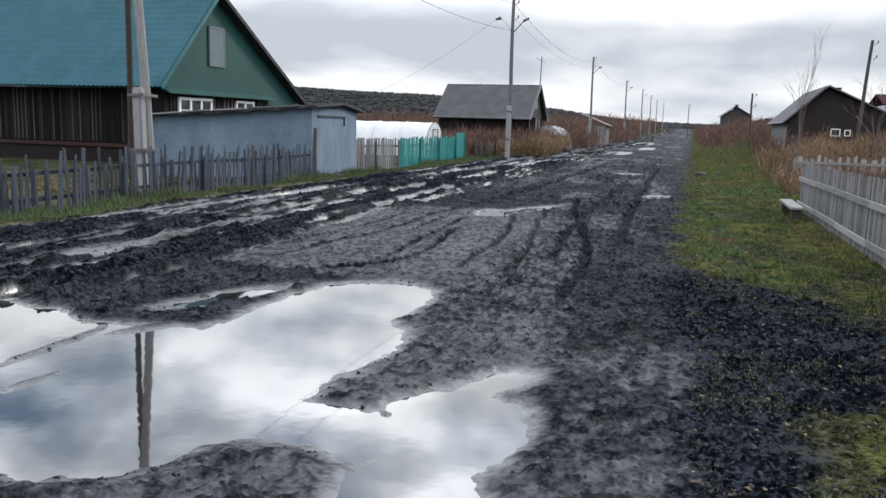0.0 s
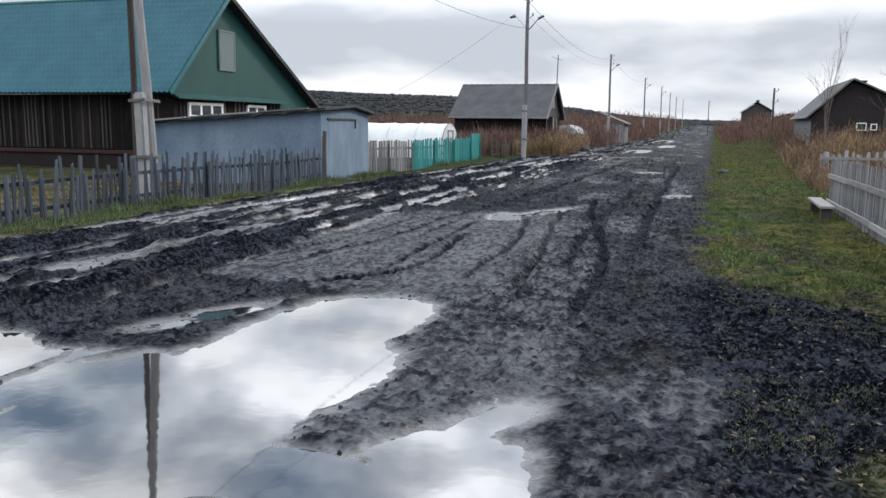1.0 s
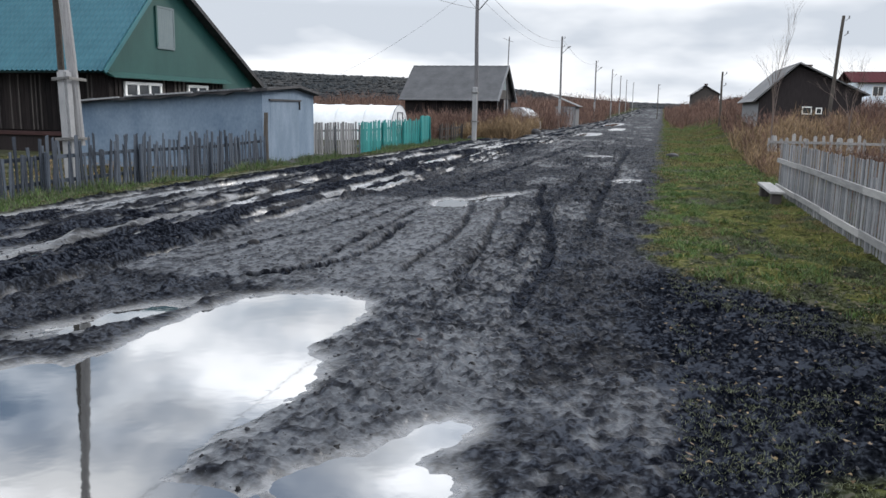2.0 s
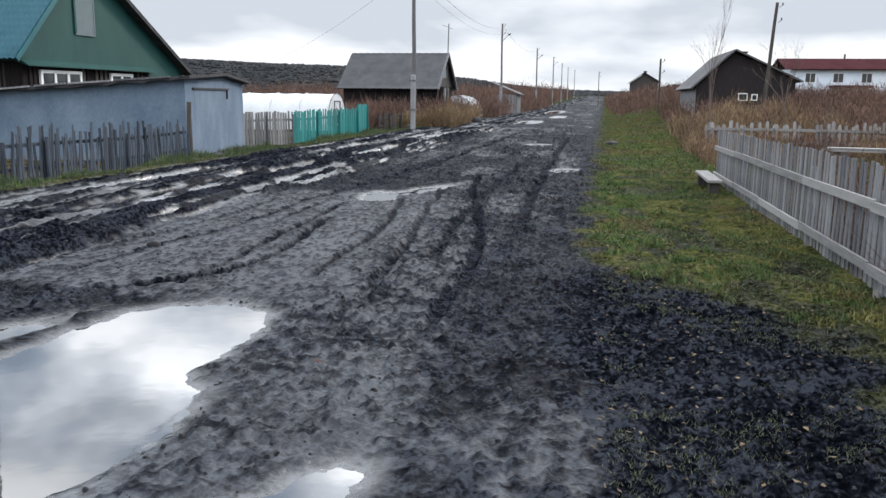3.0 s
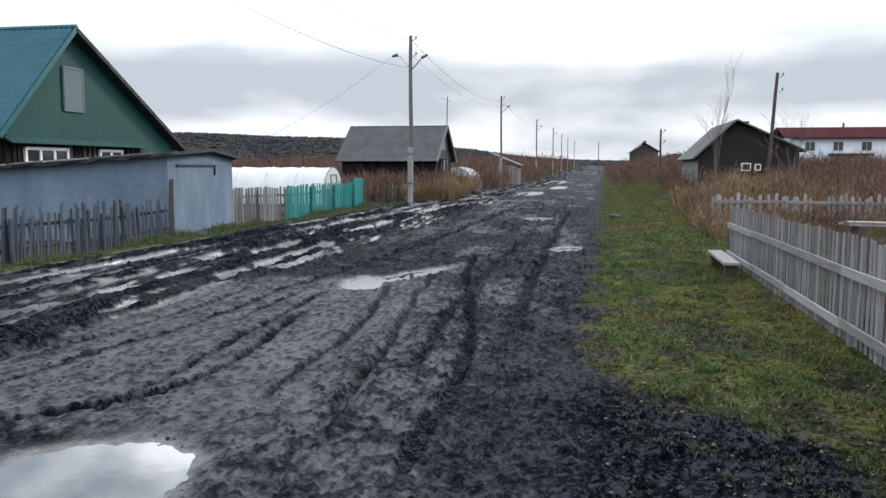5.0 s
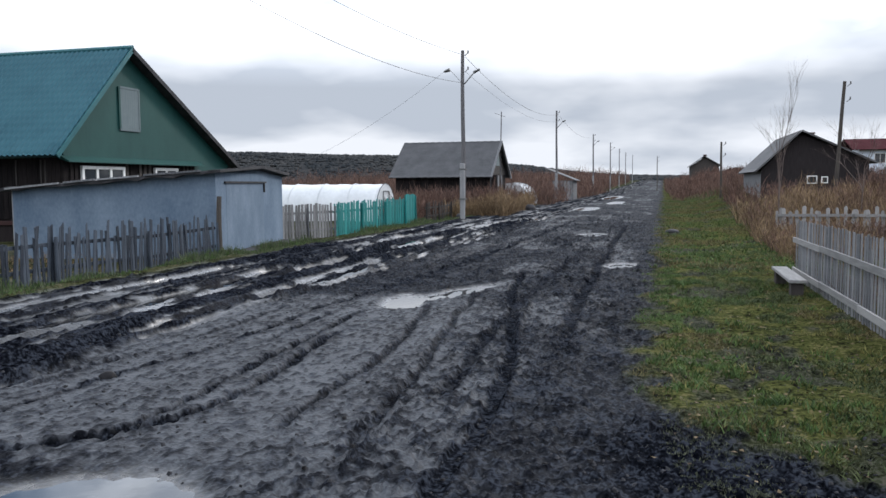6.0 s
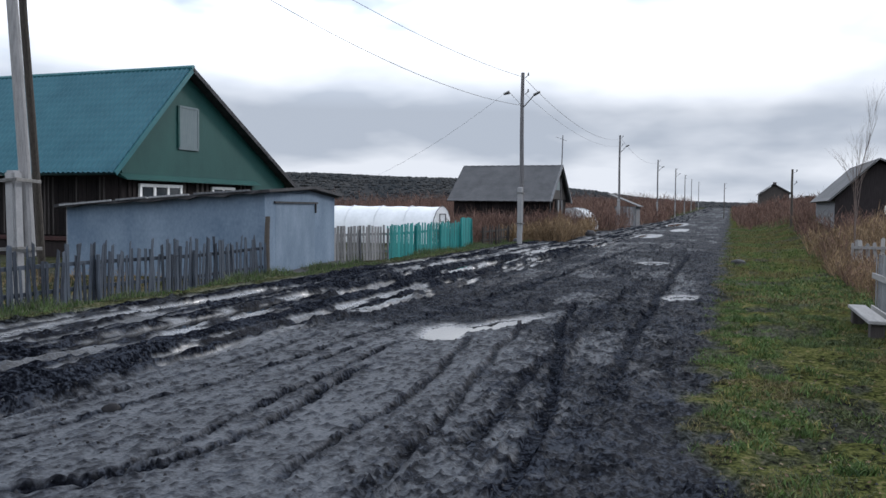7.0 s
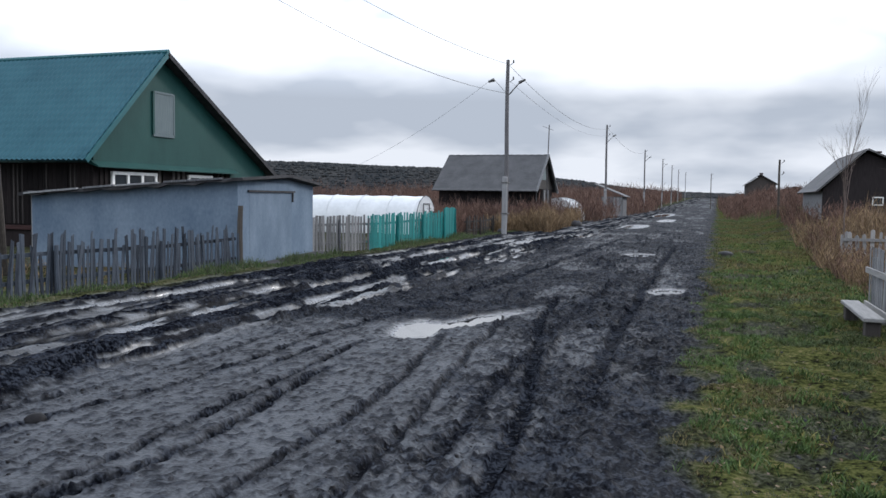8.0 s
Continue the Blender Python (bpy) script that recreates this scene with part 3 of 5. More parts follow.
    ridge = ridge * smooth(-0.6, -1.4, X) * smooth(7.4, 8.2, Y) * (0.35 + 0.65 * (1 - mid))
    raw = 0.95 * mid + 0.66 * path + 0.48 * tread + 0.75 * film + 0.36 * streak + 0.50 * smooth(0.50, 0.66, n_low) * smooth(0.2, -0.6, X) * (1 - lanes)
    bay = smooth(-0.25, 0.25, X + 0.5 * (n_mid - 0.5)) * smooth(10.5, 9.0, Y)
    silt = smooth(0.34, 0.66, raw + 0.50 * (c2 - 0.5) * (1 - 0.4 * mid) + 0.4 * (n_mid - 0.5))
    silt = np.maximum(silt, 0.24 * (1 - bay) * (1 - lanes))
    # tdark carries the tracks' painted shade as well as their turned-up mud
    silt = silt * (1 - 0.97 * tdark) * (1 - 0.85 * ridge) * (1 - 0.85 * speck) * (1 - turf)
    # two pale smears of silt left by a wheel near the water
    for a, b, c in ((-0.97, 0.10, 4.4), (-1.12, 0.05, 4.5)):
        silt = np.maximum(silt, 1.3 * np.exp(-((X - a - b * (Y - c) - 0.05 * (c1 - 0.5)) / 0.045) ** 2) * smooth(c, c + 0.2, Y) * smooth(c + 2.3, c + 1.6, Y) * smooth(0.38, 0.5, n_mid + 0.3 * (c2 - 0.5)))
    silt = np.clip(silt, 0, 1)
    rough_mud = np.clip(1 - 0.88 * mid - 0.45 * path - 0.35 * tread, 0.1, 1)
    clump = smooth(0.34, 0.60, fbm(X * 1.9, Y * 1.3, 67, 3))
    churn = 0.048 * (knob - 0.35) * (0.4 + 0.6 * clump) + 0.040 * (crumb - 0.3) + 0.050 * (c1 - 0.5) + 0.030 * (c2 - 0.5)
    ground_z = churn * rough_mud + 0.016 * speck + 0.016 * (c4 - 0.5) + 0.026 * (crumb - 0.3) * path + 0.020 * mid
    band = (0.035 * roll + 0.050 * (c1 - 0.5) + 0.045 * (c2 - 0.5) + 0.030 * knob) * (1 - film) - 0.030 * film + 0.010 * (n_mid - 0.5)
    z = ground_z * (1 - lanes) + band * lanes - 0.05 * film * (1 - lanes)
    # ruts along the far lanes
    wander = 0.34 * (fbm(X * 0 + 1.0, Y * 0.22, 61, 3) - 0.5)
    for k, (c, w, d) in enumerate(RUTS):
        own = 0.25 * (fbm(X * 0 + k, Y * 0.4, 71 + k, 3) - 0.5)
        u = (X - c - wander - own) / w
        live = smooth(0.34, 0.55, fbm(X * 0 + k * 3.0, Y * 0.16, 91 + k, 2)) * 0.85 + 0.15
        z = z + live * d * (0.50 * np.exp(-((np.abs(u) - 1.35) / 0.30) ** 2) * (0.2 + 1.6 * c1) * (1 - 0.6 * film) - 0.8 * np.exp(-u ** 8))
    z = z + tz + (0.050 + 0.05 * (c2 - 0.5)) * ridge
    z = z * (1 - turf) + turf * (0.035 + (fbm(X * 2.5, Y * 2.5, 77, 4) - 0.5) * 0.10 + (c2 - 0.5) * 0.02)
    z = z + (n_low - 0.5) * 0.05 + 0.012
    z = z * (0.55 + 0.45 * near)
    f = ellipse_field(X, Y, POOLS) + 0.14 * (n_mid - 0.5) + 0.15 * (c1 - 0.5) + 0.08 * (c2 - 0.5)
    f = np.maximum(f, -(ellipse_field(X, Y, HUMPS) + 0.10 * (n_mid - 0.5) + 0.08 * (c1 - 0.5)))
    shore = WATER + np.maximum(f * 0.20, -0.09) + 0.45 * np.maximum(z, -0.03) * smooth(0.0, 0.22, f)
    z = shore + (np.maximum(z, WATER + 0.008 ) * (X > -4.9) + z * (X <= -4.9) - shore) * smooth(0.02, 0.35, f)
    wet = np.clip(film + smooth(0.16, 0.0, f) , 0, 1) * (1 - turf)
    return z + base_z, turf, silt, wet


def graded(start, stop, first, grow, most):
    out, step = [start], first
    while out[-1] < stop:
        out.append(out[-1] + step)
        step = min(step * grow, most)
    return out


def ground_lines():
    xs = list(np.arange(-9.9, -5.6, 0.034)) + list(np.arange(-5.6, 2.7, 0.020))
    xs = [-v for v in reversed(graded(9.93, 1500, 0.06, 1.10, 200))] + xs + graded(2.72, 1500, 0.06, 1.10, 200)
    ys = [-v for v in reversed(graded(-0.5, 60, 0.3, 1.25, 20))] + list(np.arange(0.55, 2.4, 0.06))
    y = 2.4
    while y < 1500:
        ys.append(y)
        y += 0.020 + 0.0034 * max(0, y - 4) + (0.0 if y < 40 else 0.03 * (y - 40))
    return np.array(xs), np.array(ys)


def build_ground():
    xs, ys = ground_lines()
    X, Y = np.meshgrid(xs, ys)
    Z, turf, silt, wet = terrain(X.ravel(), Y.ravel())
    verts = np.stack([X.ravel(), Y.ravel(), Z], -1)
    nx, ny = len(xs), len(ys)
    idx = np.arange(nx * ny).reshape(ny, nx)
    faces = np.stack([idx[:-1, :-1], idx[:-1, 1:], idx[1:, 1:], idx[1:, :-1]], -1).reshape(-1, 4)
    cx, cy = verts[faces, 0].mean(1), verts[faces, 1].mean(1)
    on_road = (cx > -9.3) & (cx < right_edge(cy) + 0.1) & (cy > -3)

    def piece(name, keep, label, category):
        used, inv = np.unique(faces[keep], return_inverse=True)
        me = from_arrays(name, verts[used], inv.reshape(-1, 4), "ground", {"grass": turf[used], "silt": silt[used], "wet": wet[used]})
        me.shade_smooth()
        return tagged(new(name, me), label, category, kind="structure")

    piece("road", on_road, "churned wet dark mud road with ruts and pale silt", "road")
    piece("ground", ~on_road, "short autumn turf and bare soil beside the mud road", "ground")
    return xs, ys, Z.reshape(ny, nx)


XS, YS, ZS = build_ground()


def ground_at(x, y):
    i, j = int(np.clip(np.searchsorted(XS, x) - 1, 0, len(XS) - 2)), int(np.clip(np.searchsorted(YS, y) - 1, 0, len(YS) - 2))
    fx, fy = (x - XS[i]) / (XS[i + 1] - XS[i]), (y - YS[j]) / (YS[j + 1] - YS[j])
    return float(ZS[j, i] * (1 - fx) * (1 - fy) + ZS[j, i + 1] * fx * (1 - fy) + ZS[j + 1, i] * (1 - fx) * fy + ZS[j + 1, i + 1] * fx * fy)


def ground_many(x, y):
    i, j = np.clip(np.searchsorted(XS, x) - 1, 0, len(XS) - 2), np.clip(np.searchsorted(YS, y) - 1, 0, len(YS) - 2)
    fx, fy = (x - XS[i]) / (XS[i + 1] - XS[i]), (y - YS[j]) / (YS[j + 1] - YS[j])
    return ZS[j, i] * (1 - fx) * (1 - fy) + ZS[j, i + 1] * fx * (1 - fy) + ZS[j + 1, i] * (1 - fx) * fy + ZS[j + 1, i + 1] * fx * fy


def puddle(x0, x1, y0, y1, label, level=WATER):
    """Water lying over the cells of the ground that are lower than its level."""
    i0, i1 = np.searchsorted(XS, (x0, x1))
    j0, j1 = np.searchsorted(YS, (y0, y1))
    low = ZS[j0:j1 + 1, i0:i1 + 1] < level
    cell = low[:-1, :-1] | low[1:, :-1] | low[:-1, 1:] | low[1:, 1:]
    jj, ii = np.nonzero(cell)
    nx = i1 - i0 + 1
    faces = np.stack([jj * nx + ii, jj * nx + ii + 1, (jj + 1) * nx + ii + 1, (jj + 1) * nx + ii], -1)
    X, Y = np.meshgrid(XS[i0:i1 + 1], YS[j0:j1 + 1])
    verts = np.stack([X.ravel(), Y.ravel(), np.full(X.size, level)], -1)
    used, inv = np.unique(faces, return_inverse=True)
    me = from_arrays("puddle", verts[used], inv.reshape(-1, 4), "water")
    tagged(new("puddle", me), label, "puddle", kind="structure")


puddle(-8.0, -0.4, 1.2, 8.1, "large shallow puddle that mirrors the cloudy sky")
puddle(-4.0, -2.5, 14.2, 17.6, "small bright puddle in a wheel rut")
puddle(-1.1, -0.2, 20.4, 22.4, "small puddle near the verge")
puddle(-3.0, -1.0, 29.5, 33, "thin puddle on the far road")
puddle(-8.9, -5.0, 6.2, 110, "long strips of water standing in deep wheel ruts", -0.034)


# ---- hill and far woods ----
def build_hill():
    """A low wooded ridge far behind the village, falling away to the right."""
    xs, ys = np.linspace(-900, 40, 150), np.linspace(420, 760, 34)
    X, Y = np.meshgrid(xs, ys)
    crest = np.interp(X, (-600, -334, -273, -202, -110, -75, -40, 40), (31.0, 26.4, 23.6, 20.6, 12.8, 8.0, 4.6, 2.5)) * (0.95 + 0.10 * fbm(X * 0.012, X * 0, 5, 3))
    Z = 1.0 + crest * smooth(430, 610, Y + 25 * (fbm(X * 0.01, Y * 0.01, 7, 3) - 0.5)) + 1.2 * (fbm(X * 0.08, Y * 0.08, 8, 3) - 0.5)
    idx = np.arange(X.size).reshape(X.shape)
    faces = np.stack([idx[:-1, :-1], idx[:-1, 1:], idx[1:, 1:], idx[1:, :-1]], -1).reshape(-1, 4)
    me = from_arrays("hill", np.stack([X.ravel(), Y.ravel(), Z.ravel()], -1), faces, "hill")
    me.shade_smooth()
    tagged(new("hill", me), "dark low hill covered with bare autumn wood", "hill", kind="structure")
    # crowns of the wood, each a rough many-sided clump
    rng = np.random.default_rng(5)
    n = 16000
    tx, ty = rng.uniform(-620, 20, n), 470 + 170 * rng.random(n) ** 0.7
    i, j = np.clip(np.searchsorted(xs, tx) - 1, 0, 148), np.clip(np.searchsorted(ys, ty) - 1, 0, 32)
    tz = Z[j, i]
    keep = tz > 2.0
    tx, ty, tz = tx[keep], ty[keep], tz[keep]
    n = len(tx)
    r, h = rng.uniform(0.9, 2.4, n), rng.uniform(0.6, 2.6, n)
    a = np.linspace(0, 2 * np.pi, 6, endpoint=False)
    rings = []
    for f, w in ((0.0, 0.55), (0.35, 1.0), (0.75, 0.6)):
        rr = r[:, None] * w * rng.uniform(0.75, 1.25, (n, 6))
        rings.append(np.stack([tx[:, None] + rr * np.cos(a), ty[:, None] + rr * np.sin(a), (tz + h * f)[:, None] + rng.uniform(-0.4, 0.4, (n, 6))], -1))
    top = np.stack([tx, ty, tz + h], -1)[:, None]
    V = np.concatenate(rings + [top], 1).reshape(-1, 3)
    F = []
    for k in range(2):
        for s in range(6):
            e = (s + 1) % 6
            F += [[k * 6 + s, k * 6 + e, k * 6 + 6 + e], [k * 6 + s, k * 6 + 6 + e, k * 6 + 6 + s]]
    F += [[12 + s, 12 + (s + 1) % 6, 18] for s in range(6)]
    F = (np.array(F)[None] + (np.arange(n) * 19)[:, None, None]).reshape(-1, 3)
    tagged(new("woodland", from_arrays("woodland", V, F, "forest")), "bare dark autumn wood on a distant hill", "woodland", kind="stuff")


build_hill()


# ---- houses ----
def roof_slab(p, q, x0, x1, thick, rows=0, wave=0.19, step=0.35, amp=0.026):
    """One roof slope between the edge points p and q (each (y, z)) from x0 to x1, corrugated and stepped if asked."""
    length = math.hypot(q[0] - p[0], q[1] - p[1])
    dy, dz = (q[0] - p[0]) / length, (q[1] - p[1]) / length
    ny_, nz_ = (-dz, dy) if dy > 0 else (dz, -dy)
    if nz_ < 0:
        ny_, nz_ = -ny_, -nz_
    nu, nv = max(2, int((x1 - x0) / wave * 4)), max(2, int(length / step * 4))
    u, v = np.linspace(x0, x1, nu + 1), np.linspace(0, length, nv + 1)
    U, V = np.meshgrid(u, v)
    lift = amp * np.sin(2 * np.pi * U / wave) + (amp * 1.1 * ((V / step) % 1.0) if rows else 0.0)
    top = np.stack([U, p[0] + dy * V + ny_ * (lift + thick), p[1] + dz * V + nz_ * (lift + thick)], -1).reshape(-1, 3)
    low = np.stack([U, p[0] + dy * V, p[1] + dz * V], -1).reshape(-1, 3)
    idx = np.arange((nu + 1) * (nv + 1)).reshape(nv + 1, nu + 1)
    a = np.stack([idx[:-1, :-1], idx[:-1, 1:], idx[1:, 1:], idx[1:, :-1]], -1).reshape(-1, 4)
    n = len(top)
    corners = [idx[0, 0], idx[0, -1], idx[-1, -1], idx[-1, 0]]
    rim = []
    for line in (idx[0, :], idx[:, -1], idx[-1, ::-1], idx[::-1, 0]):
        for s, e in zip(line, line[1:]):
            rim.append([s, e, e + n, s + n])
    under = [[c + n for c in reversed(corners)]]
    return np.concatenate([top, low]), np.concatenate([a, np.array(rim), np.array(under)])


def roof_part(name, arrays, material, parent, label="", turn=None):
    me = from_arrays(name, arrays[0] if turn is None else arrays[0] @ turn, arrays[1], material)
    ob = new(name, me)
    ob.parent = parent
    if label:
        ob["label"] = label
    return ob


def window(parent, x, y0, y1, z0, z1, lights, face=1, name="window"):
    """A white casement in a wall whose face lies at x and looks along face * x."""
    def b(xa, xb, *r):
        return box(min(x + face * xa, x + face * xb), max(x + face * xa, x + face * xb), *r, 0.004)
    t = 0.11
    w = part(name, b(-0.05, 0.05, y0, y1, z0, z0 + t), "white_trim", parent, "white painted casement window")
    part("head", b(-0.05, 0.06, y0, y1, z1 - t, z1), "white_trim", w)
    for k in range(lights + 1):
        y = y0 + (y1 - y0 - t) * k / lights
        part("mullion", b(-0.05, 0.045, y, y + t, z0 + t, z1 - t), "white_trim", w)
    for k in range(lights):
        ya, yb = y0 + (y1 - y0 - t) * k / lights + t, y0 + (y1 - y0 - t) * (k + 1) / lights
        part("pane", box(min(x, x - 0.02 * face), max(x, x - 0.02 * face), ya, yb, z0 + t, z1 - t), "glass", w)
        part("glazing_bar", b(-0.01, 0.03, ya, yb, (z0 + z1) / 2 + 0.12, (z0 + z1) / 2 + 0.15), "white_trim", w)
    return w


def teal_house():
    X, FAR = -19.05, -33.0                    # gable wall, far end
    L, A, R, SPLIT = (25.88, 2.70), (29.98, 6.70), (37.62, 2.50), 34.5
    h = base("village_house", X, 30.5, -0.2, "dark board village house with teal sheet metal roof and green gable", "house")
    h.matrix_world = Matrix()
    wl = 26.65
    zl = A[1] - (A[0] - wl) * (A[1] - L[1]) / (A[0] - L[0])
    zs = A[1] - (SPLIT - A[0]) * (A[1] - R[1]) / (R[0] - A[0])
    wr = 37.2
    zr = A[1] - (wr - A[0]) * (A[1] - R[1]) / (R[0] - A[0])
    eave = 2.62
    # log body below, green gable above a small pent roof, green porch beside it
    part("body", prism([(wl, -0.3), (SPLIT, -0.3), (SPLIT, eave), (wl, eave)], "x", FAR, X), "dark_wood", h, "dark weathered board wall")
    part("gable", prism([(wl, eave), (SPLIT, eave), (SPLIT, zs - 0.04), (A[0], A[1] - 0.05), (wl, zl - 0.04)], "x", X - 0.16, X + 0.03), "green_clad", h, "green painted boarded gable")
    part("porch", prism([(SPLIT, -0.3), (wr, -0.3), (wr, zr - 0.04), (SPLIT, zs - 0.04)], "x", FAR, X + 0.028), "green_clad", h, "green boarded side porch")
    part("pent_roof", prism([(X - 0.05, eave + 0.16), (X + 0.36, eave - 0.06), (X + 0.36, eave - 0.10), (X - 0.05, eave + 0.02)], "y", wl - 0.15, SPLIT + 0.25), "green_clad", h, "narrow green pent roof over the windows")
    roof_part("roof", roof_slab(L, A, FAR - 0.4, X + 0.42, 0.05, rows=1, wave=0.21, amp=0.034), "teal_roof", h, "teal stamped sheet metal roof")
    roof_part("roof", roof_slab(R, A, FAR - 0.4, X + 0.42, 0.05, rows=1, wave=0.21, amp=0.034), "teal_roof", h, "teal stamped sheet metal roof")
    for p, name in ((L, "barge_board"), (R, "barge_board")):
        d = Vector((0, A[0] - p[0], A[1] - p[1])).normalized()
        up = Vector((0, -d.z, d.y)) if d.y > 0 else Vector((0, d.z, -d.y))
        bm = bmesh.new()
        c = [Vector((0, *p)) - up * 0.09, Vector((0, *p)) + up * 0.075, Vector((0, *A)) + up * 0.075, Vector((0, *A)) - up * 0.09]
        lo, hi = [bm.verts.new(v + Vector((X + 0.425, 0, 0))) for v in c], [bm.verts.new(v + Vector((X + 0.46, 0, 0))) for v in c]
        bm.faces.new(lo), bm.faces.new(hi[::-1])
        for k in range(4):
            bm.faces.new((lo[k], hi[k], hi[(k + 1) % 4], lo[(k + 1) % 4]))
        bmesh.ops.recalc_face_normals(bm, faces=bm.faces[:])
        # right slope's board takes dark felt, painting in the roof edge's shadow
        part(name, bm, "teal_trim" if p is L else "felt", h, "light teal verge board" if p is L else "verge board coloured dark for the roof edge's shadow")
    bm = bmesh.new()
    rod(bm, (FAR - 0.4, A[0], A[1] + 0.07), (X + 0.45, A[0], A[1] + 0.07), 0.09, 0.09, 8)
    part("ridge_cap", bm, "teal_trim", h, "pale teal ridge cap")
    # shadow under the overhang is painted with dark felt
    part("soffit", prism([(R[0], R[1] - 0.05), (A[0], A[1] - 0.05), (A[0], A[1] - 0.09), (R[0], R[1] - 0.09)], "x", X + 0.05, X + 0.42), "felt", h, "underside of the roof edge, its shadow put into the colour")
    window(h, X + 0.06, 27.45, 29.75, 1.15, 2.42, 3)
    window(h, X + 0.06, 31.6, 33.15, 1.15, 2.42, 2)
    for y in (27.0, 27.22, 29.95, 30.2, 30.75, 31.05, 31.35, 33.4, 33.65, 33.95, 34.2):
        part("wall_board", box(X + 0.012, X + 0.05, y - 0.07, y + 0.07, 0.1, eave), "old_wood" if int(y * 100) % 2 else "dark_wood", h)
    aw = part("attic_window", box(X + 0.03, X + 0.07, 29.66, 30.72, 3.85, 5.28, 0.006), "board_grey", h, "boarded grey attic window")
    for r in ((29.56, 29.66, 3.8, 5.34), (30.72, 30.80, 3.8, 5.34), (29.66, 30.72, 5.28, 5.36), (29.6, 30.78, 3.74, 3.85)):
        part("casing", box(X + 0.03, X + 0.085, *r, 0.004), "green_clad" if r[0] < 29.6 else "board_grey", aw)
    # board wall under the eave, with cover strips and a low red-brown rail
    x = X - 0.1
    rng = random.Random(4)
    while x > FAR:
        w = rng.uniform(0.16, 0.22)
        part("plank", box(x - w, x - 0.012, wl - 0.035 - rng.uniform(0, 0.012), wl, 0.62, eave + 0.05), "dark_wood", h)
        if rng.random() < 0.3:
            part("cover_strip", box(x - 0.035, x + 0.02, wl - 0.075, wl - 0.03, 0.62, eave), "old_wood", h)
        x -= w
    part("rail", box(FAR, X - 0.05, wl - 0.22, wl - 0.02, 0.42, 0.56, 0.01), "red_wood", h, "red-brown painted ledge")
    part("plinth", box(FAR, X - 0.05, wl - 0.14, wl, -0.4, 0.42), "dark_wood", h, "dark boarded plinth")
    return h


teal_house()


def plaster_shed():
    """A low flat shed with a felt roof that climbs a little towards the road."""
    g = base("plastered_shed", -10.75, 22.2, -0.25, "low grey-blue plastered shed with a patched felt roof", "shed", turn=10.0)
    Ln, Dp = 5.45, 5.9          # along -x, along +y
    zl, zr, pk = 1.88, 2.30, 2.45
    bm = bmesh.new()
    c = [(-Ln, 0, -0.2), (0, 0, -0.2), (0, Dp, -0.2), (-Ln, Dp, -0.2)]
    t = [(-Ln, 0, zl), (0, 0, zr), (0, 0.55 * Dp, pk), (0, Dp, zr - 0.04), (-Ln, Dp, zl)]
    lo, hi = [bm.verts.new(v) for v in c], [bm.verts.new(v) for v in t]
    bm.faces.new((lo[0], lo[1], hi[1], hi[0])), bm.faces.new((lo[1], lo[2], hi[3], hi[2], hi[1]))
    bm.faces.new((lo[2], lo[3], hi[4], hi[3])), bm.faces.new((lo[3], lo[0], hi[0], hi[4])), bm.faces.new(lo[::-1]), bm.faces.new(hi)
    bmesh.ops.recalc_face_normals(bm, faces=bm.faces[:])
    part("wall", bm, "plaster", g, "stained grey-blue plaster wall")
    rng = random.Random(9)
    bm = bmesh.new()
    nx = 24
    rows = []
    for k in range(nx + 1):
        f = k / nx
        x = 0.22 - (Ln + 0.45) * f
        zz = zr + (zl - zr) * f
        row = []
        for y, dz in ((-0.22, 0.0), (0.55 * Dp, (pk - zr) * (1 - f)), (Dp + 0.15, -0.04 * (1 - f))):
            j = rng.uniform(-0.035, 0.02)
            row.append((bm.verts.new((x, y + rng.uniform(-0.03, 0.03), zz + dz + 0.07 + j)), bm.verts.new((x, y, zz + dz + 0.005 + j - rng.uniform(0, 0.04)))))
        rows.append(row)
    for a, b in zip(rows, rows[1:]):
        for i in range(2):
            bm.faces.new((a[i][0], a[i + 1][0], b[i + 1][0], b[i][0]))
            bm.faces.new((a[i][1], b[i][1], b[i + 1][1], a[i + 1][1]))
        bm.faces.new((a[0][0], b[0][0], b[0][1], a[0][1]))
        bm.faces.new((a[2][0], a[2][1], b[2][1], b[2][0]))
    for e in (rows[0], rows[-1]):
        bm.faces.new((e[0][0], e[1][0], e[2][0], e[2][1], e[1][1], e[0][1]))
    bmesh.ops.recalc_face_normals(bm, faces=bm.faces[:])
    part("roof", bm, "felt", g, "sagging black felt roof edge")
    k = 0.3
    while k < Ln:                                # loose pale laths that hold the felt down
        w = rng.uniform(0.6, 1.5)
        zz = zr + (zl - zr) * (k + w / 2) / Ln
        m = Matrix.Translation((-k - w / 2, -0.22, zz + 0.07 + rng.uniform(-0.02, 0.02))) @ Matrix.Rotation(-math.atan2(zr - zl, Ln) + radians(rng.uniform(-1.2, 1.2)), 4, "Y")
        bm = bmesh.new()
        add_box(bm, -w / 2, w / 2, -0.04, 0.04, -0.022, 0.022, m)
        part("lath", bm, "grey_wood", g)
        k += w + rng.uniform(0.02, 0.3)
    d = part("door", box(0.0, 0.005, 0.75, 3.9, -0.1, 2.02), "plaster_door", g, "wide grey-blue painted door")
    part("door_frame", box(0.0, 0.05, 0.6, 4.1, 2.02, 2.07), "felt", d)
    part("door_frame", box(0.0, 0.05, 3.9, 3.96, 1.75, 2.02), "felt", d)
    part("apron", box(0.03, 0.75, 0.5, 5.8, -0.05, 0.22, 0.1), "felt", g, "dark earth bank against the wall")
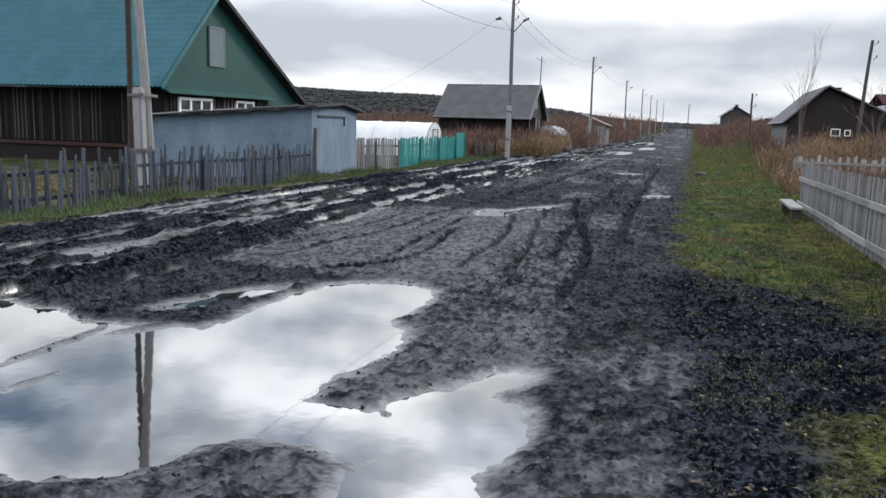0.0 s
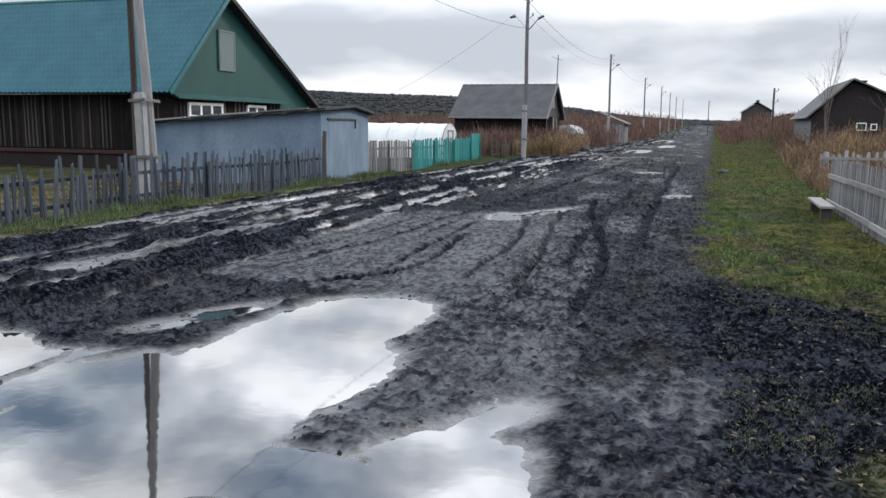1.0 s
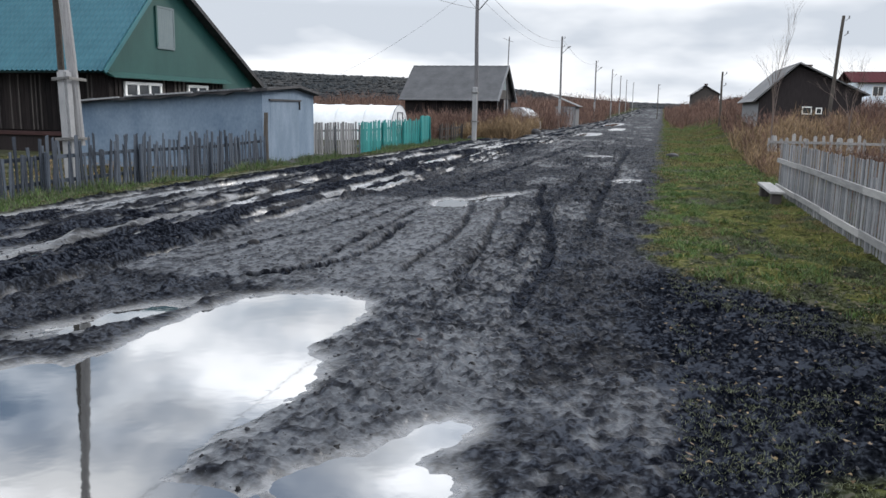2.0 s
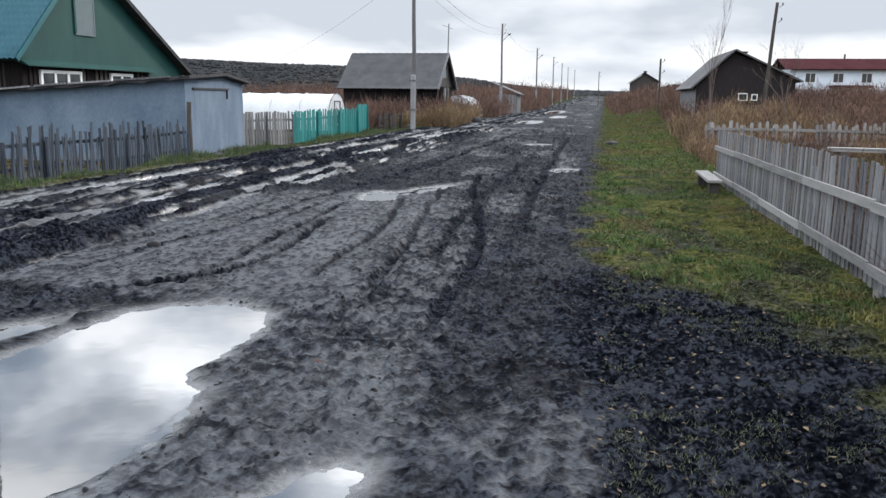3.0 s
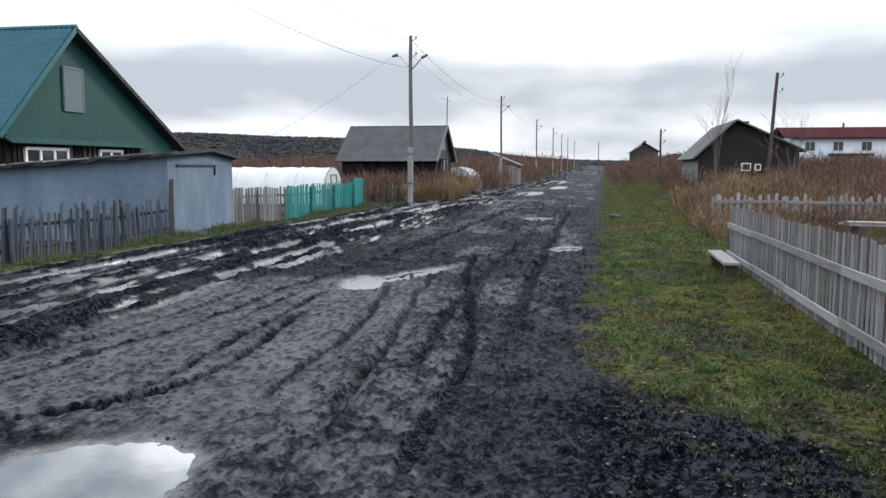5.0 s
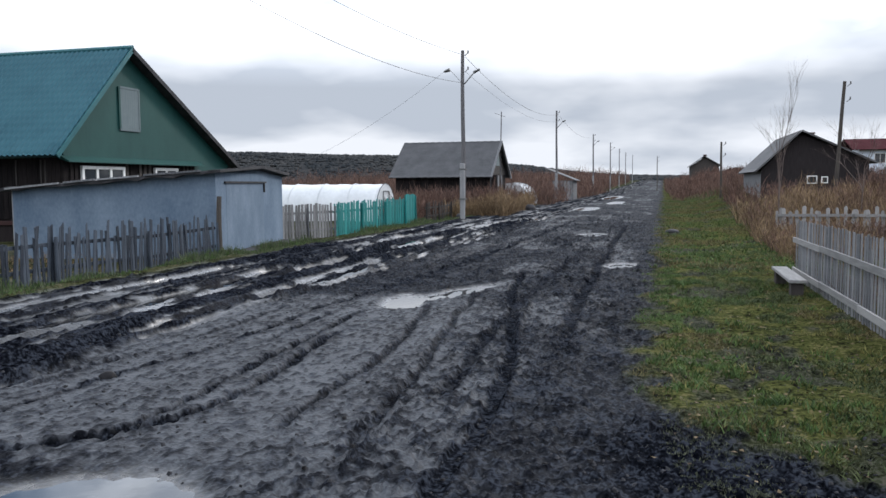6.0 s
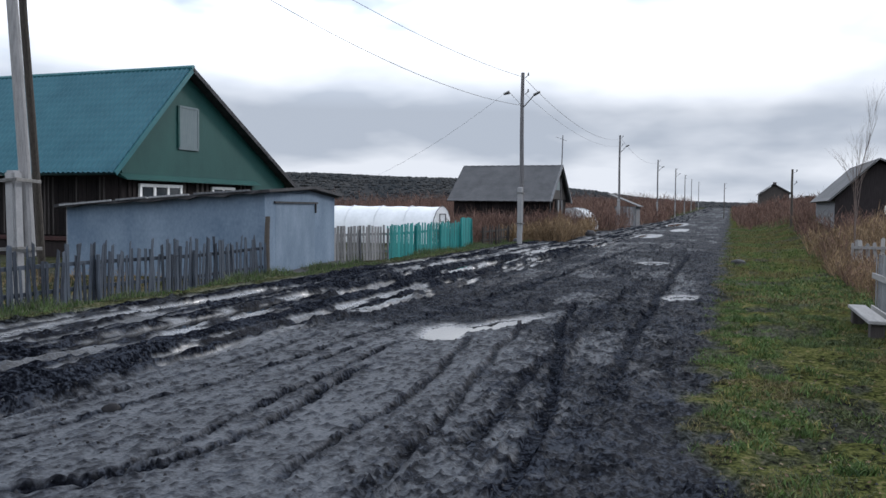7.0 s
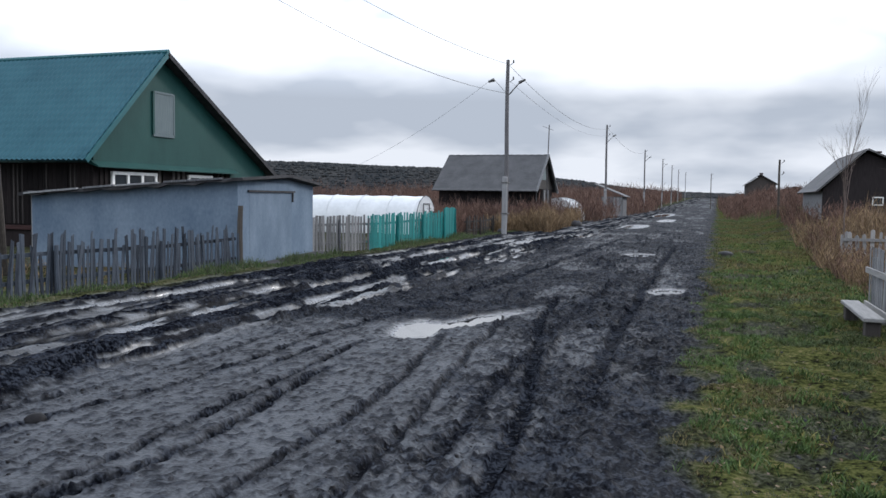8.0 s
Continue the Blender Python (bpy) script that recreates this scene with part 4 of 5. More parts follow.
    bm = bmesh.new()
    rod(bm, (-Ln, 0.05, 0), (-Ln, 0.05, zl), 0.05, 0.05, 6)
    part("corner_post", bm, "grey_wood", g)


plaster_shed()


def small_house(name, label, gx0, ax, gx1, y0, y1, eave0, az, eave1, wall, roof, side_wall, chimney=None, windows=()):
    """A house whose gable looks back down the road: eaves at gx0 and gx1, ridge at ax, from y0 to y1."""
    h = base(name, (gx0 + gx1) / 2, y0, 0, label, "house")
    h.matrix_world = Matrix()
    part("gable", prism([(gx0 + 0.3, -0.4), (gx1 - 0.3, -0.4), (gx1 - 0.3, eave1), (ax, az - 0.12), (gx0 + 0.3, eave0)], "y", y0, y1), wall, h)
    part("side_wall", box(gx0 + 0.28, gx0 + 0.3, y0 + 0.02, y1 - 0.02, 0.0, eave0 - 0.1), side_wall, h)
    turn = np.array([[0, 1, 0], [1, 0, 0], [0, 0, 1]], float)
    for e in ((gx0, eave0 - 0.15), (gx1, eave1 - 0.15)):
        roof_part("roof", roof_slab(e, (ax, az), y0 - 0.4, y1 + 0.3, 0.06, wave=0.5, step=1.2, amp=0.02), roof, h, turn=turn)
    for (xa, xb, za, zb) in windows:
        f = part("window", box(xa, xb, y0 - 0.05, y0 - 0.005, za, zb, 0.004), "white_trim", h, "white window frame")
        n = max(1, round((xb - xa) / 0.55))
        for k in range(n):
            w = (xb - xa - 0.06) / n
            part("pane", box(xa + 0.05 + k * w, xa + 0.01 + (k + 1) * w, y0 - 0.06, y0 - 0.045, za + 0.05, zb - 0.05), "glass", f)
    if chimney:
        cx, cy, cz, w = chimney
        c = part("chimney", box(cx - w, cx + w, cy - w, cy + w, cz - 1.2, cz, 0.01), "brick", h)
        part("cap", box(cx - w - 0.05, cx + w + 0.05, cy - w - 0.05, cy + w + 0.05, cz, cz + 0.08), "brick", c)
    return h


# dark house beyond the weeds on the turf side
small_house("weathered_house", "dark weathered board house with a pale slate roof", 4.95, 7.15, 10.75, 50.0, 59.5, 2.35, 4.30, 2.75, "brown_wood", "pale_slate", "grey_wood",
            (8.05, 53.0, 4.32, 0.2), [(7.5, 8.0, 1.58, 2.0), (8.2, 8.52, 1.6, 1.95)])
small_house("distant_house", "small far brown house under a dull grey roof", 3.9, 6.0, 8.4, 130, 139, 4.1, 5.45, 4.2, "old_wood", "slate", "old_wood", (6.3, 134, 5.75, 0.22))
small_house("garden_outbuilding", "low dark outbuilding with a flat lean-to roof", 8.6, 10.4, 12.4, 130, 136, 3.4, 3.75, 3.6, "old_wood", "slate", "old_wood")


def grey_roof_house():
    """A boarded house whose long slate slope faces the walker; its gable looks on the road."""
    h = base("boarded_house", -14, 58, 0, "dark boarded house with a long grey slate roof", "house")
    h.matrix_world = Matrix()
    x0, x1, y0, y1 = -18.6, -11.2, 58.6, 66.2
    rz, ez, my = 4.75, 2.12, (58.6 + 66.2) / 2
    part("body", box(x0 + 0.4, x1 - 0.35, y0 + 0.4, y1 - 0.4, -0.3, 2.35), "dark_wood", h, "dark boarded wall")
    part("gable", prism([(y0 + 0.35, 2.35), (y1 - 0.35, 2.35), (my, rz - 0.1)], "x", x1 - 0.55, x1 - 0.3), "old_wood", h, "grey boarded gable")
    roof_part("roof", roof_slab((y0, ez), (my, rz), x0, x1, 0.06, wave=0.5, step=1.2, amp=0.014), "slate", h, "long grey slate slope")
    roof_part("roof", roof_slab((y1, ez), (my, rz), x0, x1, 0.06, wave=0.5, step=1.2, amp=0.014), "slate", h)
    for k in range(16):
        x = x0 + 0.6 + k * 0.45
        part("plank", box(x, x + 0.4, y0 + 0.35, y0 + 0.4, 0.2, 2.3), "dark_wood", h)
    for y in (59.2, 60.0, 60.9, 62.6, 63.8):
        part("wall_board", box(x1 - 0.35, x1 - 0.28, y, y + 0.42, 0.3, 2.3), "grey_wood", h)
    for s in (-1, 1):
        bm = bmesh.new()
        rod(bm, (x1 + 0.02, my, rz + 0.02), (x1 + 0.02, my + s * 3.8, ez), 0.09, 0.09, 4)
        part("barge_board", bm, "grey_wood", h)
    part("gable_board", prism([(my - 0.7, 3.0), (my + 0.7, 3.0), (my + 0.45, 4.0), (my - 0.45, 4.0)], "x", x1 - 0.3, x1 - 0.26), "board_grey", h)
    bm = bmesh.new()
    rod(bm, (-11.5, 63.5, 2.0), (-11.4, 63.5, 7.0), 0.05, 0.04, 6)
    rod(bm, (-11.9, 63.5, 6.9), (-11.1, 63.5, 6.6), 0.02, 0.02, 4)
    part("aerial_mast", bm, "pole_grey", h, "thin grey aerial mast")


grey_roof_house()


def red_roof_block():
    h = base("long_building", 29, 110, 0, "long pale blue two-storey building with a dark red roof", "building")
    h.matrix_world = Matrix()
    x0, x1, y0, y1 = 22.6, 36.4, 110.0, 119.0
    part("wall", box(x0, x1, y0, y1, -0.3, 5.45), "pale_blue", h, "white and pale blue rendered wall")
    my = (y0 + y1) / 2
    for e in ((y0 - 0.7, 5.3), (y1 + 0.7, 5.3)):
        roof_part("roof", roof_slab(e, (my, 6.75), x0 - 0.9, x1 + 0.6, 0.1, wave=0.4, step=1.0, amp=0.02), "red_roof", h, "dark red sheet roof")
    for k in range(4):
        for z in (1.0, 3.75):
            x = x0 + 1.6 + k * 3.2
            w = part("window", box(x, x + 1.25, y0 - 0.06, y0 - 0.01, z, z + 1.2), "white_trim", h, "window with white frame")
            for q in range(2):
                part("pane", box(x + 0.08 + q * 0.58, x + 0.6 + q * 0.57, y0 - 0.08, y0 - 0.055, z + 0.08, z + 1.12), "glass", w)
    part("canopy", box(27.0, 31.5, y0 - 2.2, y0 - 0.02, 3.2, 3.45), "red_roof", h, "dark entrance canopy")
    for x in (27.2, 31.3):
        part("canopy_post", box(x - 0.08, x + 0.08, y0 - 2.1, y0 - 1.94, -0.2, 3.2), "grey_wood", h)
    part("vent_pipe", box(29.6, 29.8, my - 0.1, my + 0.1, 6.4, 7.4), "steel", h)


red_roof_block()


def cream_shed():
    """Cream ribbed shed behind the picket fence."""
    g = base("cream_shed", 9.6, 26.0, 0, "cream ribbed garden shed with a grey slate roof", "shed")
    g.matrix_world = Matrix()
    x0, x1, y0, y1 = 9.35, 12.6, 26.0, 29.5
    part("wall", box(x0, x1, y0, y1, 0.0, 2.2), "cream", g)
    for k in range(15):
        y = y0 + 0.1 + k * 0.235
        part("rib", box(x0 - 0.03, x0 - 0.001, y, y + 0.06, 0.05, 2.15), "cream", g)
    for k in range(13):
        x = x0 + 0.05 + k * 0.24
        part("rib", box(x, x + 0.06, y0 - 0.03, y0 - 0.001, 0.05, 2.15), "cream", g)
    turn = np.array([[0, 1, 0], [1, 0, 0], [0, 0, 1]], float)
    for e in ((x0 - 0.35, 2.1), (x1 + 0.35, 2.1)):
        roof_part("roof", roof_slab(e, ((x0 + x1) / 2, 3.2), y0 - 0.35, y1 + 0.3, 0.05, wave=0.3, step=1.0, amp=0.02), "slate", g, turn=turn)
    part("gable", prism([(x0, 2.2), (x1, 2.2), ((x0 + x1) / 2, 3.1)], "y", y0, y0 + 0.1), "cream", g)
    part("skirting", box(x0 - 0.05, x0 - 0.032, y0, y1, 0.0, 0.35), "green_paint", g, "green painted skirting")
    b = base("water_barrel", 9.0, 24.9, ground_at(9.0, 24.9), "green painted metal water barrel beside a shed", "barrel")
    bm = bmesh.new()
    rod(bm, (0, 0, 0), (0, 0, 0.9), 0.29, 0.29, 16)
    part("drum", bm, "green_paint", b)
    for z in (0.3, 0.6, 0.88):
        bm = bmesh.new()
        rod(bm, (0, 0, z - 0.015), (0, 0, z + 0.015), 0.305, 0.305, 16)
        part("hoop", bm, "green_paint", b)


cream_shed()


def greenhouse(name, x0, x1, y, w, top, label, turn=0.0):
    """A film tunnel on bent hoops along x."""
    zg = ground_at((x0 + x1) / 2, y)
    g = base(name, (x0 + x1) / 2, y, zg, label, "greenhouse", turn=turn)
    half, length = w / 2, (x1 - x0) / 2
    bm = bmesh.new()
    nu, nv = 26, 14
    grid = []
    for i in range(nu + 1):
        f = i / nu
        row = []
        for j in range(nv + 1):
            a = math.pi * j / nv
            sag = 0.03 * math.sin(f * math.pi * 7) ** 2
            row.append(bm.verts.new((-length + 2 * length * f, -math.cos(a) * half, max(0.0, math.sin(a)) ** 0.75 * (top - sag))))
        grid.append(row)
    for a, b in zip(grid, grid[1:]):
        for j in range(nv):
            bm.faces.new((a[j], b[j], b[j + 1], a[j + 1]))
    bm.faces.new(grid[0]), bm.faces.new(grid[-1][::-1])
    for f in bm.faces:
        f.smooth = len(f.verts) == 4
    part("film", bm, "film", g, "taut white translucent film")
    for k in range(6):
        bm = bmesh.new()
        x = -length + 2 * length * k / 5
        pts = [(x, -math.cos(math.pi * j / 10) * (half + 0.02), max(0.0, math.sin(math.pi * j / 10)) ** 0.75 * (top + 0.02)) for j in range(11)]
        for p, q in zip(pts, pts[1:]):
            rod(bm, p, q, 0.022, 0.022, 5)
        part("hoop", bm, "grey_wood" if k in (0, 5) else "film", g)
    bm = bmesh.new()
    for p, q in (((0, -0.45, 0), (0, -0.45, top * 0.8)), ((0, 0.45, 0), (0, 0.45, top * 0.8)), ((0, -0.45, top * 0.8), (0, 0.45, top * 0.8))):
        rod(bm, (length + 0.03, *p[1:]), (length + 0.03, *q[1:]), 0.03, 0.03, 5)
    part("door_frame", bm, "grey_wood", g, "thin wooden door frame")


greenhouse("film_greenhouse", -22.0, -13.75, 44.0, 3.0, 1.9, "long white film greenhouse behind a picket fence")
greenhouse("far_greenhouse", -13.5, -8.9, 68.0, 3.0, 1.9, "small white film greenhouse among straw-coloured weeds", 90.0)


def roadside_hut():
    g = base("roadside_hut", -9.6, 86, 0, "small grey hut with a sagging pale roof by the road", "hut")
    g.matrix_world = Matrix()
    part("body", box(-10.6, -8.5, 86.3, 90, -0.2, 1.95), "grey_wood", g)
    turn = np.array([[0, 1, 0], [1, 0, 0], [0, 0, 1]], float)
    roof_part("roof", roof_slab((-8.2, 1.9), (-11.3, 3.15), 86, 90.4, 0.06, wave=0.4, step=1.0, amp=0.02), "pale_slate", g, turn=turn)
    for k in range(7):
        part("plank", box(-10.55 + k * 0.29, -10.3 + k * 0.29, 86.25, 86.3, 0, 1.85), "grey_wood", g)


roadside_hut()


# ---- fences ----
def picket_mesh(name, w, h, t, top, material, seed):
    """A sawn or split picket, 1 m of height for h; top: 'flat', 'point' or 'ragged'."""
    r = random.Random(seed)
    bm = bmesh.new()
    j = [r.uniform(-0.012, 0.012) for _ in range(8)]
    z1, z2 = (h, h) if top == "flat" else (h - w * 0.5, h - w * 0.5) if top == "point" else (h - r.uniform(0, 0.06), h - r.uniform(0, 0.06))
    lo = [bm.verts.new(v) for v in ((-w / 2, -t / 2, 0), (w / 2, -t / 2, 0), (w / 2, t / 2, 0), (-w / 2, t / 2, 0))]
    mid = [bm.verts.new((v.co.x * (1 + j[k]) + j[k + 4], v.co.y, h * 0.55)) for k, v in enumerate(lo)]
    hi = [bm.verts.new((v.co.x * 0.94 + j[k], v.co.y, (z1, z2, z2, z1)[k])) for k, v in enumerate(lo)]
    for a, b in ((lo, mid), (mid, hi)):
        for k in range(4):
            e = (k + 1) % 4
            bm.faces.new((a[k], a[e], b[e], b[k]))
    if top == "point":
        f, g = bm.verts.new((0, -t / 2, h)), bm.verts.new((0, t / 2, h))
        bm.faces.new((hi[0], hi[1], f)), bm.faces.new((hi[2], hi[3], g)), bm.faces.new((hi[1], hi[2], g, f)), bm.faces.new((hi[3], hi[0], f, g))
    else:
        bm.faces.new(hi)
    bm.faces.new(lo[::-1])
    me = bpy.data.meshes.new(name)
    bm.to_mesh(me)
    bm.free()
    me.materials.append(M[material])
    return me


def fence(name, label, x0, y0, x1, y1, h, gap, meshes, material, rails, lean=2.0, vary=0.05, post_every=2.4, post_h=None, rail_side=-1, rail_size=(0.035, 0.09), lift=0.05, seed=1, skip=0.0, even=False, rise=0.0):
    """Pickets on rails between posts, from (x0, y0) to (x1, y1)."""
    r = random.Random(seed)
    f = base(name, x0, y0, ground_at(x0, y0), label, "fence")
    f.matrix_world = Matrix()
    d = Vector((x1 - x0, y1 - y0, 0))
    length = d.length
    d.normalize()
    turn = math.degrees(math.atan2(d.y, d.x))
    side = Vector((-d.y, d.x, 0)) * rail_side
    za_, zb_ = ground_at(x0, y0) + rise, ground_at(x1, y1)

    def level(p):
        return za_ + (zb_ - za_) * (p - Vector((x0, y0, 0))).length / length if even else ground_at(p.x, p.y)

    s = gap * 0.5
    while s < length:
        p = Vector((x0, y0, 0)) + d * s
        if r.random() >= skip:
            z = level(p) + lift + r.uniform(-0.012, 0.012)
            m = pose(p.x, p.y, z, r.gauss(0, lean * 0.4), r.gauss(0, lean), turn) @ Matrix.Diagonal((r.uniform(0.8, 1.15), 1, 1 + r.uniform(-vary, vary), 1))
            shared("picket", r.choice(meshes), f, m)
        s += gap * r.uniform(0.9, 1.1)
    n = max(1, round(length / post_every))
    for k in range(n + 1):
        p = Vector((x0, y0, 0)) + d * (length * k / n) - side * 0.06
        z = ground_at(p.x, p.y)
        bm = bmesh.new()
        rod(bm, (p.x, p.y, z - 0.3), (p.x + r.uniform(-0.03, 0.03), p.y + r.uniform(-0.03, 0.03), z + (post_h or h) + r.uniform(-0.05, 0.03)), 0.042, 0.038, 7, 0.006)
        part("post", bm, material, f)
    for zr in rails:
        for k in range(n):
            a, b = Vector((x0, y0, 0)) + d * (length * k / n), Vector((x0, y0, 0)) + d * (length * (k + 1) / n)
            za, zb = level(a) + zr + r.uniform(-0.01, 0.01), level(b) + zr + r.uniform(-0.01, 0.01)
            ln = (b - a).length
            bm = bmesh.new()
            m = Matrix.Translation((a + b) / 2 + side * 0.045 + Vector((0, 0, (za + zb) / 2))) @ Matrix.Rotation(radians(turn), 4, "Z") @ Matrix.Rotation(-math.atan2(zb - za, ln), 4, "Y")
            add_box(bm, -ln / 2 - 0.02, ln / 2 + 0.02, -rail_size[0] / 2, rail_size[0] / 2, -rail_size[1] / 2, rail_size[1] / 2, m)
            part("rail", bm, material, f)
    return f


RIGHT = [picket_mesh("picket", 0.076, 1.02, 0.008, "flat", "grey_wood", k) for k in range(5)]
fence("picket_fence", "weathered grey picket fence with two pale rails beside the verge", 2.46, 4.2, 2.46, 18.75, 0.95, 0.134, RIGHT, "pale_plank", (0.17, 0.68), 0.8, 0.014, 2.45, 0.90, 1, (0.03, 0.085), 0.0, 11, 0.0, True, 0.15)
RAGGED = [picket_mesh("picket", 0.058, 1.0, 0.022, "ragged", "ragged_wood", 20 + k) for k in range(6)]
fence("ragged_fence", "ragged grey picket fence with crooked uneven pales", -10.75, 8.0, -10.6, 21.9, 1.0, 0.092, RAGGED, "ragged_wood", (0.3, 0.75), 3.0, 0.22, 2.6, 0.9, 1, (0.04, 0.07), -0.02, 12, 0.05)
MID = [picket_mesh("picket", 0.115, 1.18, 0.016, "flat", "mid_wood", 40 + k) for k in range(4)]
fence("picket_fence", "weathered grey picket fence between a shed and a painted fence", -11.95, 28.0, -11.2, 30.9, 1.15, 0.16, MID, "grey_wood", (0.3, 0.9), 1.0, 0.03, 1.4, 1.1, 1, (0.03, 0.08), 0.02, 13)
TEAL = [picket_mesh("picket", 0.12, 1.2, 0.016, "flat", "teal_paint", 60 + k) for k in range(4)]
fence("painted_fence", "turquoise painted picket fence", -11.2, 31.0, -10.95, 38.4, 1.2, 0.16, TEAL, "teal_paint", (0.3, 0.9), 1.2, 0.05, 2.4, 1.15, 1, (0.03, 0.08), 0.02, 14)
PANEL = [picket_mesh("picket", 0.16, 1.4, 0.025, "flat", "teal_paint", 80 + k) for k in range(3)]
fence("painted_fence", "taller closed turquoise fence panel at a corner", -10.95, 38.5, -10.9, 39.9, 1.4, 0.155, PANEL, "teal_paint", (0.3, 1.1), 0.4, 0.02, 1.4, 1.35, 1, (0.03, 0.08), 0.02, 15)
fence("garden_fence", "pale broken garden fence among dead weeds", 3.5, 29.5, 9.5, 28.4, 0.8, 0.16, [picket_mesh("picket", 0.09, 0.85, 0.02, "point", "pale_plank", 90 + k) for k in range(3)], "pale_plank", (0.25, 0.65), 3.0, 0.1, 2.0, 0.8, -1, (0.03, 0.08), 0.02, 16, 0.12)
fence("old_fence", "dark broken fence rails beyond a painted fence", -10.6, 40.6, -10.4, 49, 0.9, 0.2, [picket_mesh("picket", 0.07, 0.9, 0.02, "ragged", "old_wood", 95 + k) for k in range(3)], "old_wood", (0.3, 0.7), 3.0, 0.15, 2.4, 0.9, 1, (0.03, 0.08), 0.0, 17, 0.2)


def corner_post():
    p = base("gate_post", -10.55, 21.95, ground_at(-10.55, 21.95), "tall dark split post at the end of a ragged fence", "post")
    bm = bmesh.new()
    rod(bm, (0, 0, -0.2), (0.02, 0.03, 1.55), 0.075, 0.06, 8, 0.01)
    part("shaft", bm, "pole_wood", p)


corner_post()


def bench():
    zg = ground_at(2.05, 17.0)
    b = base("low_bench", 2.10, 17.05, zg, "low plank bench of pale worn wood against a picket fence", "bench")
    part("seat", box(-0.12, 0.12, -0.98, 0.98, 0.23, 0.28, 0.008), "pale_plank", b, "bleached plank seat")
    for y in (-0.82, 0.82):
        part("leg", box(-0.085, 0.085, y - 0.10, y + 0.10, -0.05, 0.23, 0.01), "old_wood", b, "dark block leg")


bench()


# ---- poles and wires ----
def wire(parent, p, q, sag, r=0.010, name="wire"):
    p, q = Vector(p), Vector(q)
    bm = bmesh.new()
    d = (q - p).normalized()
    a = d.orthogonal().normalized()
    b = d.cross(a)
    rings = []
    for k in range(19):
        f = k / 18
        c = p.lerp(q, f) - Vector((0, 0, sag * 4 * f * (1 - f)))
        rings.append([bm.verts.new(c + (a * math.cos(i * math.pi / 2) + b * math.sin(i * math.pi / 2)) * r) for i in range(4)])
    for u, v in zip(rings, rings[1:]):
        for i in range(4):
            bm.faces.new((u[i], u[(i + 1) % 4], v[(i + 1) % 4], v[i]))
    return part(name, bm, "steel", parent)


def pole(x, y, h, stub=True, lamp=True, grey=True, lean=(0.0, 0.0), label="", thick=0.11):
    g = base("utility_pole", x, y, ground_at(x, y), label or "weathered wooden utility pole on a concrete stub", "utility pole", "poles along the road")
    bm = bmesh.new()
    rod(bm, (0, 0, 0.5 if stub else -0.4), (lean[0], lean[1], h), thick, thick * 0.72, 10, 0.02)
    part("shaft", bm, "pole_grey" if grey else "pole_wood", g)
    if stub:
        bm = bmesh.new()
        add_box(bm, -0.11, 0.11, -0.26, -0.08, -0.4, 2.6)
        bmesh.ops.bevel(bm, geom=bm.edges[:], offset=0.03, segments=1, affect="EDGES")
        part("stub", bm, "concrete", g, "pale concrete stub")
        for z in (0.9, 2.3):
            bm = bmesh.new()
            add_box(bm, -0.15, 0.15, -0.29, 0.14, z, z + 0.05)
            part("binding", bm, "steel", g, "twisted wire binding")
    for z in (h - 0.25, h - 1.0):
        bm = bmesh.new()
        rod(bm, (0.1 + lean[0], 0, z), (0.26 + lean[0], 0, z + 0.12), 0.018, 0.018, 5)
        rod(bm, (0.26 + lean[0], 0, z + 0.1), (0.26 + lean[0], 0, z + 0.24), 0.04, 0.03, 7)
        part("insulator", bm, "steel", g)
    if lamp:
        bm = bmesh.new()
        rod(bm, (0.08, 0, h - 1.55), (0.62, -0.1, h - 1.0), 0.03, 0.025, 6)
        rod(bm, (0.55, -0.1, h - 1.05), (0.85, -0.12, h - 0.92), 0.07, 0.05, 8)
        part("lamp_arm", bm, "steel", g, "short steel lamp arm")
    return g


P2 = pole(-8.9, 41.2, 7.85)
P3 = pole(-9.45, 80.4, 8.4)
far_poles = [pole(-9.3, 120, 8.4), pole(-9.4, 160, 8.9), pole(-9.8, 200, 9.0, lamp=False), pole(-10.1, 240, 9.0, lamp=False), pole(-9.8, 285, 9.2, lamp=False)]
hung = part("hung_lamp", (lambda bm: (rod(bm, (-0.62, 0, 6.98), (-0.90, 0, 6.90), 0.09, 0.05, 8), rod(bm, (-0.62, 0, 6.98), (0, 0, 6.3), 0.012, 0.012, 4), bm)[2])(bmesh.new()), "steel", P2, "dark lamp hung on a stay wire")


